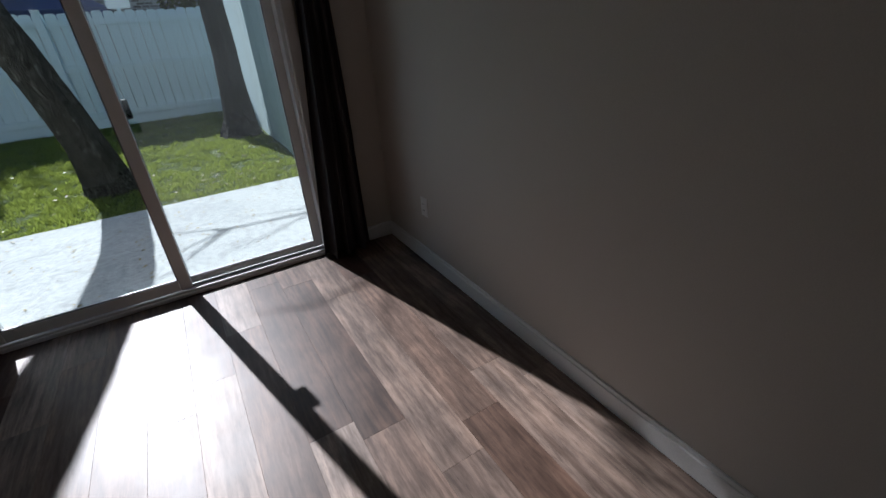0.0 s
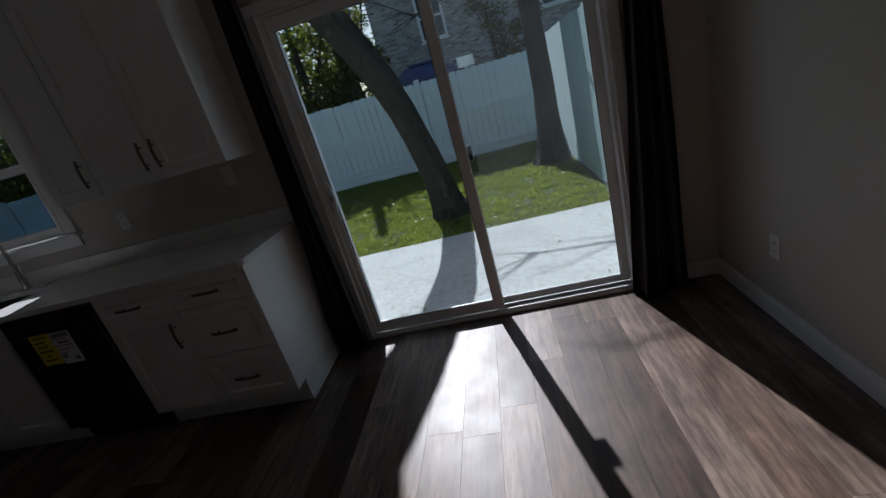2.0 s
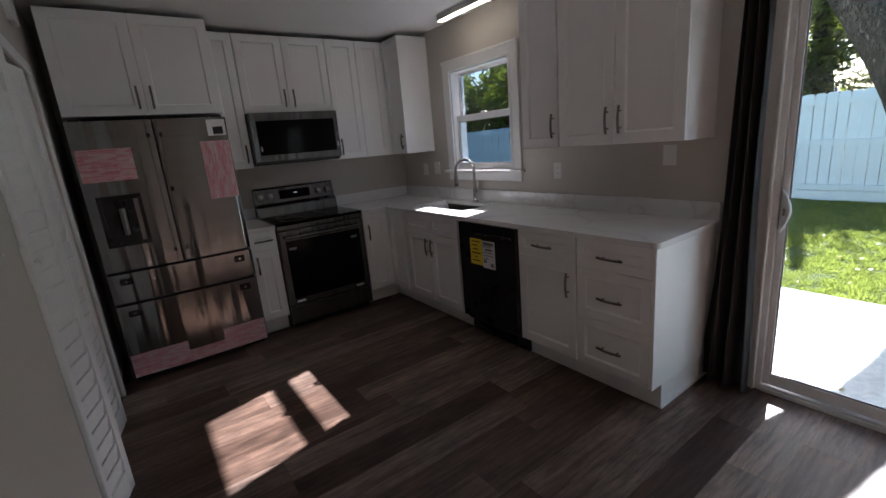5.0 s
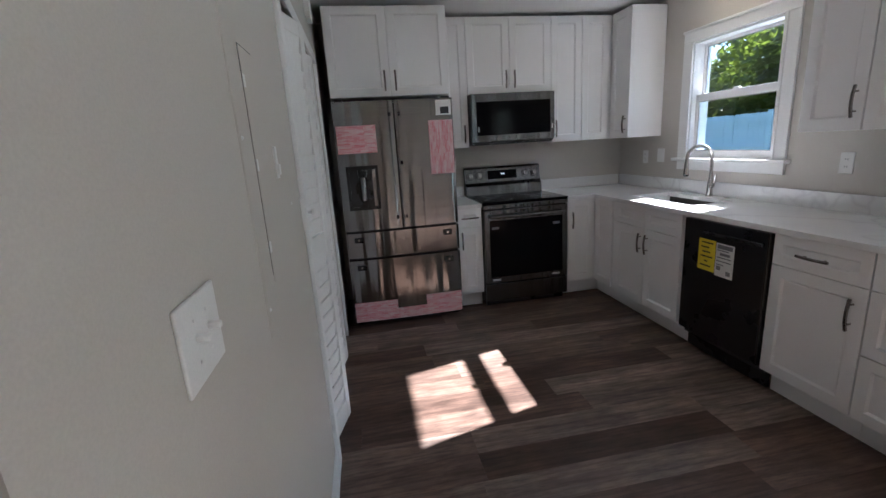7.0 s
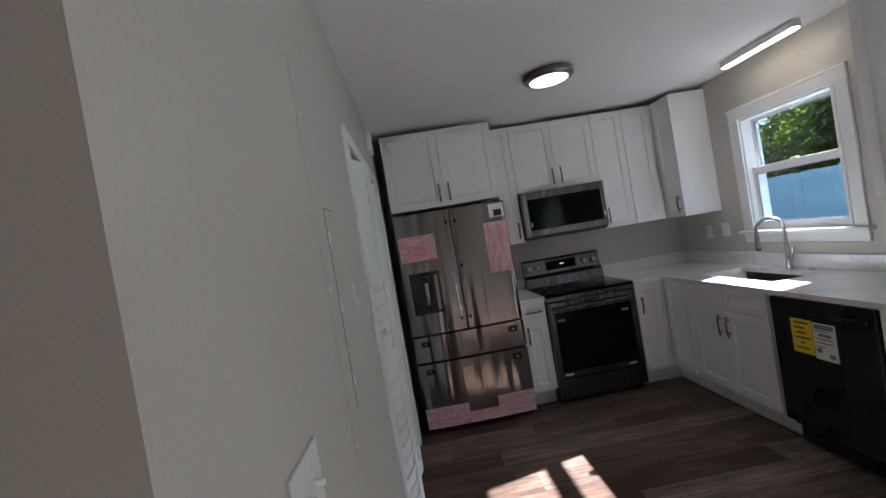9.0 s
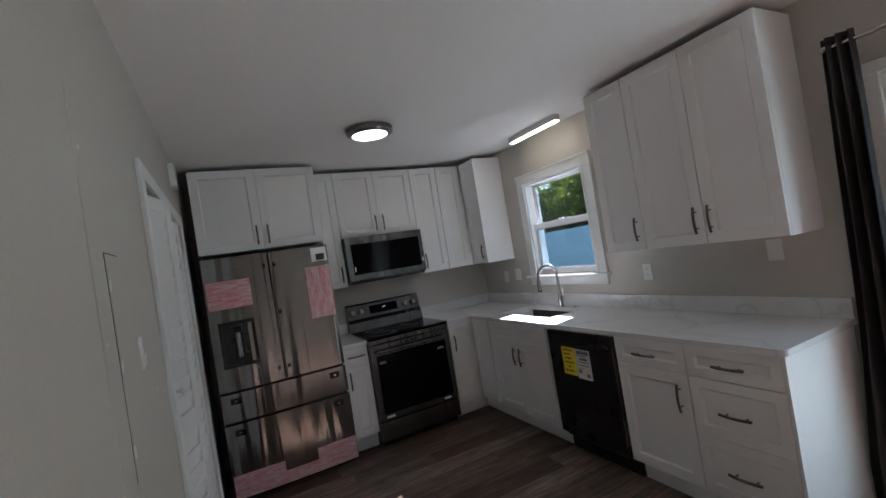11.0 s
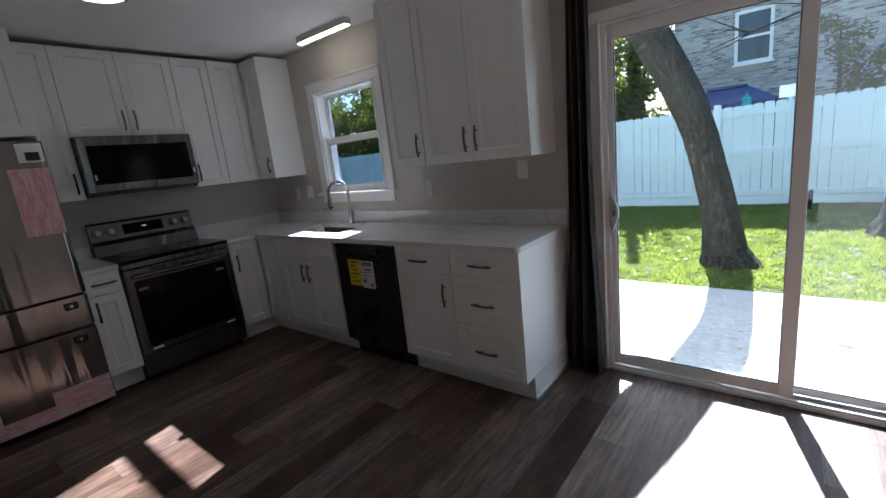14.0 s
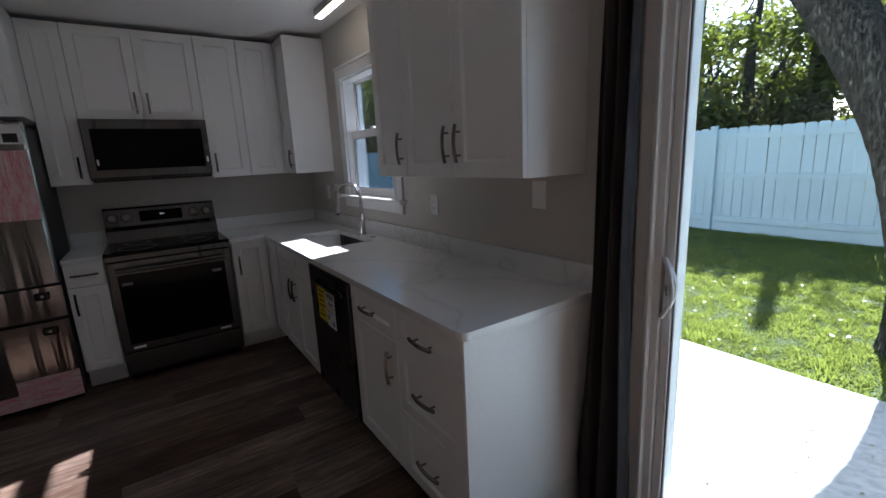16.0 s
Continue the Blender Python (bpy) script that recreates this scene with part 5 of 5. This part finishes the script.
tree("tree", [(0.80, 6.85, -0.10), (0.82, 6.84, 0.18), (0.84, 6.82, 0.6), (0.85, 6.8, 1.3), (0.84, 6.8, 2.6), (0.88, 6.85, 4.0), (0.95, 6.9, 6.2)],
     [0.33, 0.21, 0.165, 0.143, 0.130, 0.12, 0.07],
     [([(0.83, 6.8, 2.52), (0.55, 6.8, 2.50), (0.30, 6.75, 2.62), (-0.1, 6.7, 2.58), (-0.75, 6.6, 2.42)], 0.036, 9), ([(0.84, 6.8, 3.3), (0.3, 6.8, 3.6), (-0.6, 6.9, 3.9)], 0.04, 7), ([(0.9, 6.85, 4.2), (1.5, 7.2, 5.2), (2.0, 7.6, 6.2)], 0.06, 5), ([(0.88, 6.85, 4.0), (0.40, 6.85, 4.65), (-0.25, 6.85, 5.15), (-0.80, 6.85, 5.55)], 0.055, 8)],
     [((1.0, 6.9, 6.8), 1.2, 700), ((2.0, 7.6, 6.6), 1.0, 500), ((-0.52, 6.85, 5.32), 0.34, 300)],
     "straight garden tree with a flared foot and bare twigs", 22, rough=True)
rng = random.Random(77)
for i, (x, y, h, r) in enumerate(((-3.5, 12.9, 5.2, 1.15), (-4.5, 12.0, 4.9, 1.25), (-5.6, 11.2, 3.6, 1.1), (-7.4, 11.0, 3.8, 1.2), (-9.4, 10.8, 4.4, 1.3), (-6.4, 13.0, 4.8, 1.6), (-8.4, 12.2, 5.0, 1.7), (-10.6, 11.6, 5.2, 1.7), (-13.2, 12.6, 5.6, 1.9), (-5.0, 18.5, 8.6, 2.4), (-8.2, 17.5, 8.8, 2.7), (-12.0, 17.0, 9.0, 2.8), (-16.5, 15.0, 8.4, 2.9), (-14.9, 7.8, 5.0, 1.5), (-15.6, 10.2, 5.8, 1.8), (-15.2, 5.6, 4.6, 1.4), (-18.5, 11.8, 7.6, 2.4), (-19.5, 8.6, 8.0, 2.5))):
    cr = []
    for k in range((26 if x < -8.5 else 16) if y < 14 else 10):
        a = rng.uniform(0, 6.283)
        cr.append(((x + r * 0.75 * math.cos(a), y + r * 0.75 * math.sin(a), h - r * 0.9 - (rng.random() * (h - r - 1.0) if y < 14 else rng.uniform(-0.6, 1.4) * r)), r * rng.uniform(0.35, 0.60), 230))
    tree("tree", [(x, y, -0.1), (x + 0.1, y, h * 0.3), (x - 0.05, y, h * 0.6), (x + 0.1, y, h)], [0.17, 0.13, 0.10, 0.03],
         [([(x, y, h * 0.4), (x + r * 0.5, y - 0.3, h * 0.6), (x + r * 0.8, y - 0.2, h * 0.8)], 0.05, 12), ([(x, y, h * 0.35), (x - r * 0.5, y - 0.2, h * 0.55), (x - r * 0.8, y + 0.2, h * 0.78)], 0.05, 12)],
         cr, "leafy green tree behind the garden fence", 100 + i, 0.11 if x < -8.5 else 0.085)
# bare trunk and brown thicket between the leaning tree and the shed
tree("tree", [(-3.42, 12.1, -0.1), (-3.40, 12.1, 1.5), (-3.45, 12.1, 3.0), (-3.36, 12.15, 5.5)], [0.17, 0.125, 0.115, 0.07],
     [([(-3.43, 12.1, 2.2), (-3.1, 12.0, 2.9), (-2.8, 12.0, 3.9)], 0.04, 14), ([(-3.43, 12.1, 1.8), (-3.8, 12.0, 2.5), (-4.1, 11.9, 3.5)], 0.04, 14), ([(-3.4, 12.1, 3.4), (-3.0, 12.2, 4.2), (-2.9, 12.2, 5.2)], 0.03, 10)],
     [((-3.0, 12.1, 4.4), 0.7, 160), ((-3.9, 12.0, 4.2), 0.7, 160)], "slender half-bare tree behind the garden fence", 401, 0.06)
for k, (x, y, h) in enumerate(((-2.95, 11.6, 2.3), (-3.7, 11.3, 2.5), (-4.6, 11.2, 2.6))):
    tree("shrub", [(x, y, -0.1), (x + 0.04, y, h * 0.4), (x - 0.03, y, h * 0.85)], [0.04, 0.03, 0.012],
         [([(x, y, 0.5), (x + dx * 0.5, y, h * 0.6), (x + dx, y + 0.1, h * (0.85 + 0.1 * abs(dx)))], 0.014, 12) for dx in (-0.55, -0.3, 0.28, 0.5)],
         [((x + dx, y, h * 0.82), 0.42, 130) for dx in (-0.4, 0.0, 0.4)], "brown half-bare shrub behind the garden fence", 410 + k, 0.045, THICKET)
bm_r = random.Random(9)
for x, y, h, r in ((0.55, 14.2, 3.4, 0.75), (1.6, 15.0, 2.9, 0.6)):
    tree("shrub", [(x, y, -0.1), (x + 0.05, y, h * 0.5), (x, y, h)], [0.07, 0.05, 0.015],
         [([(x, y, h * 0.5), (x + 0.4, y - 0.2, h * 0.7), (x + 0.7, y - 0.2, h * 0.8)], 0.025, 5)],
         [((x + bm_r.uniform(-0.4, 0.4), y + bm_r.uniform(-0.3, 0.3), h * f), r * bm_r.uniform(0.4, 0.7), 150) for f in (0.45, 0.58, 0.7, 0.8, 0.9, 1.0)],
         "tall leafy shrub beside the brick house", 300 + int(x * 10), 0.075)

# ---- neighbours behind the fence ----
HY = 17.0
house = thing("house", pose(4.0, HY, 0), "two-storey whitewashed brick house with white windows", "house")
bm = BM()
box(bm, -3.4, 13.0, HY, HY + 8, -0.1, 6.2)
part("wall", bm, BRICK, house)
bm = BM()
for a in ((-3.8, HY - 0.45, 6.2), (13.4, HY - 0.45, 6.2), (13.4, HY + 8.4, 6.2), (-3.8, HY + 8.4, 6.2), (-3.8, HY + 4, 8.6), (13.4, HY + 4, 8.6)):
    bm.verts.new(a)
bm.verts.ensure_lookup_table()
for f in ((0, 1, 5, 4), (2, 3, 4, 5), (0, 4, 3), (1, 2, 5), (0, 3, 2, 1)):
    bm.faces.new([bm.verts[i] for i in f])
part("roof", bm, SHINGLE, house, "grey shingle roof")
PANE = shader("dark_window_pane", 0.08, 0.0, (0.05, 0.065, 0.075))[0]
for x0, z0 in ((-1.64, 3.25), (2.60, 3.22), (6.6, 3.22)):
    w, h = 0.78, 1.34
    wdw = part("window", box(BM(), x0, x0 + w, HY - 0.02, HY + 0.02, z0, z0 + h), PANE, house, "white-framed sash window")
    bm = BM()
    for a in ((x0 - 0.09, x0 + 0.0, z0 - 0.09, z0 + h + 0.09), (x0 + w, x0 + w + 0.09, z0 - 0.09, z0 + h + 0.09), (x0, x0 + w, z0 + h, z0 + h + 0.09), (x0, x0 + w, z0 - 0.09, z0), (x0, x0 + w, z0 + h * 0.5 - 0.035, z0 + h * 0.5 + 0.035)):
        box(bm, a[0], a[1], HY - 0.07, HY, a[2], a[3], 0.004, 1)
    part("frame", bm, TRIM, wdw)
    part("sill", box(BM(), x0 - 0.14, x0 + w + 0.14, HY - 0.12, HY, z0 - 0.15, z0 - 0.092, 0.005), TRIM, wdw)
# blue canopy
can = thing("canopy", pose(-1.7, 14.6, 0), "blue tarpaulin canopy on poles behind the fence", "canopy")
bm = BM()
rim = [(-2.75, 13.6, 1.95), (-0.55, 13.6, 1.95), (-0.55, 15.6, 1.95), (-2.75, 15.6, 1.95)]
mid = [(-2.2, 14.1, 2.30), (-1.1, 14.1, 2.30), (-1.1, 15.1, 2.30), (-2.2, 15.1, 2.30)]
rv, mv = [bm.verts.new(p) for p in rim], [bm.verts.new(p) for p in mid]
lv = [bm.verts.new((p[0], p[1], 1.70)) for p in rim]
for i in range(4):
    j = (i + 1) % 4
    bm.faces.new((rv[i], rv[j], mv[j], mv[i]))
    bm.faces.new((lv[i], lv[j], rv[j], rv[i]))
bm.faces.new(mv)
cloth = part("cloth", bm, BLUE, can, "", True)
cloth.modifiers.new("thickness", "SOLIDIFY").thickness = 0.01
part("cap", box(BM(), -2.1, -1.2, 14.2, 15.0, 2.33, 2.40, 0.02), BLUE, can)
for p in rim:
    part("pole", cyl(BM(), (p[0], p[1], -0.1), (p[0], p[1], 1.94), 0.025, n=10), DARKGREY, can)
ur = tagged(part("garden_lantern", lathe(BM(), [(0.07, 1.66), (0.085, 1.80), (0.07, 1.84), (0.09, 1.87), (0.035, 1.93), (0.015, 1.97), (0.008, 2.02)], (-0.97, 11.0, 0), n=14), TEAL, None, "", True), "teal lantern showing above the fence", "lantern")
part("post", cyl(BM(), (-0.97, 11.0, -0.1), (-0.97, 11.0, 1.67), 0.03, n=8), DARKGREY, ur)
sb = thing("sign_board", pose(-0.27, 11.0, 0), "plain white board on a post behind the fence", "sign")
part("board", box(BM(), -0.45, -0.06, 10.99, 11.01, 1.80, 2.03, 0.003), PAPER, sb)
part("post", box(BM(), -0.30, -0.24, 11.015, 11.06, -0.1, 2.0, 0.003), FENCE, sb)
shed = thing("shed", pose(-4.6, 15.2, 0), "small shed with a pale pitched roof beyond the fence", "shed")
part("wall", box(BM(), -5.4, -3.8, 14.6, 16.0, -0.1, 1.9), SHINGLE, shed)
bm = BM()
for a in ((-5.6, 14.4, 1.85), (-3.6, 14.4, 1.85), (-3.6, 16.2, 1.85), (-5.6, 16.2, 1.85), (-4.6, 14.4, 2.25), (-4.6, 16.2, 2.25)):
    bm.verts.new(a)
bm.verts.ensure_lookup_table()
for f in ((0, 4, 5, 3), (1, 2, 5, 4), (0, 1, 4), (2, 3, 5), (0, 3, 2, 1)):
    bm.faces.new([bm.verts[i] for i in f])
part("roof", bm, SHINGLE, shed, "grey pitched roof")

# ---- floor planks ----
PW, PL = 0.171, 1.22


def plank_mesh(w, l):
    bm = BM()
    box(bm, -w / 2 + 0.0001, w / 2 - 0.0001, -l / 2 + 0.0001, l / 2 - 0.0001, -0.0058, 0.0, 0.0005, 1)
    return to_mesh("plank", bm, PLANK)


cache = {}
prng = random.Random(4)
xr = 0.785
while xr < E + 0.01:
    xr += PW
while xr - PW > W - PW:
    x0, x1 = max(xr - PW, W + 0.002), min(xr, E - 0.002)
    ylow = S + 0.0 if x1 < CORNER else BACK
    if x1 < -2.262 and x0 > -3.66:
        ylow = S - 0.12
    y = N - prng.uniform(0.1, PL) if abs(xr - 0.785) > 0.01 else N - 0.42
    if abs(xr - 0.785) < 0.01:
        y = 0.82 + PL
    if abs(xr + 0.07) < 0.01:
        y = 1.60
    ends = [N + 0.0]
    while y > ylow:
        if ends[-1] - y > 0.05:
            ends.append(y)
        y -= PL
    ends.append(ylow)
    for a, b in zip(ends, ends[1:]):
        if a - b < 0.03 or x1 - x0 < 0.01:
            continue
        key = (round(x1 - x0, 4), round(a - b, 4))
        if key not in cache:
            cache[key] = plank_mesh(*key)
        p = new("plank", cache[key])
        p.parent = floor
        p.location = ((x0 + x1) / 2, (a + b) / 2, 0.0)
    xr -= PW
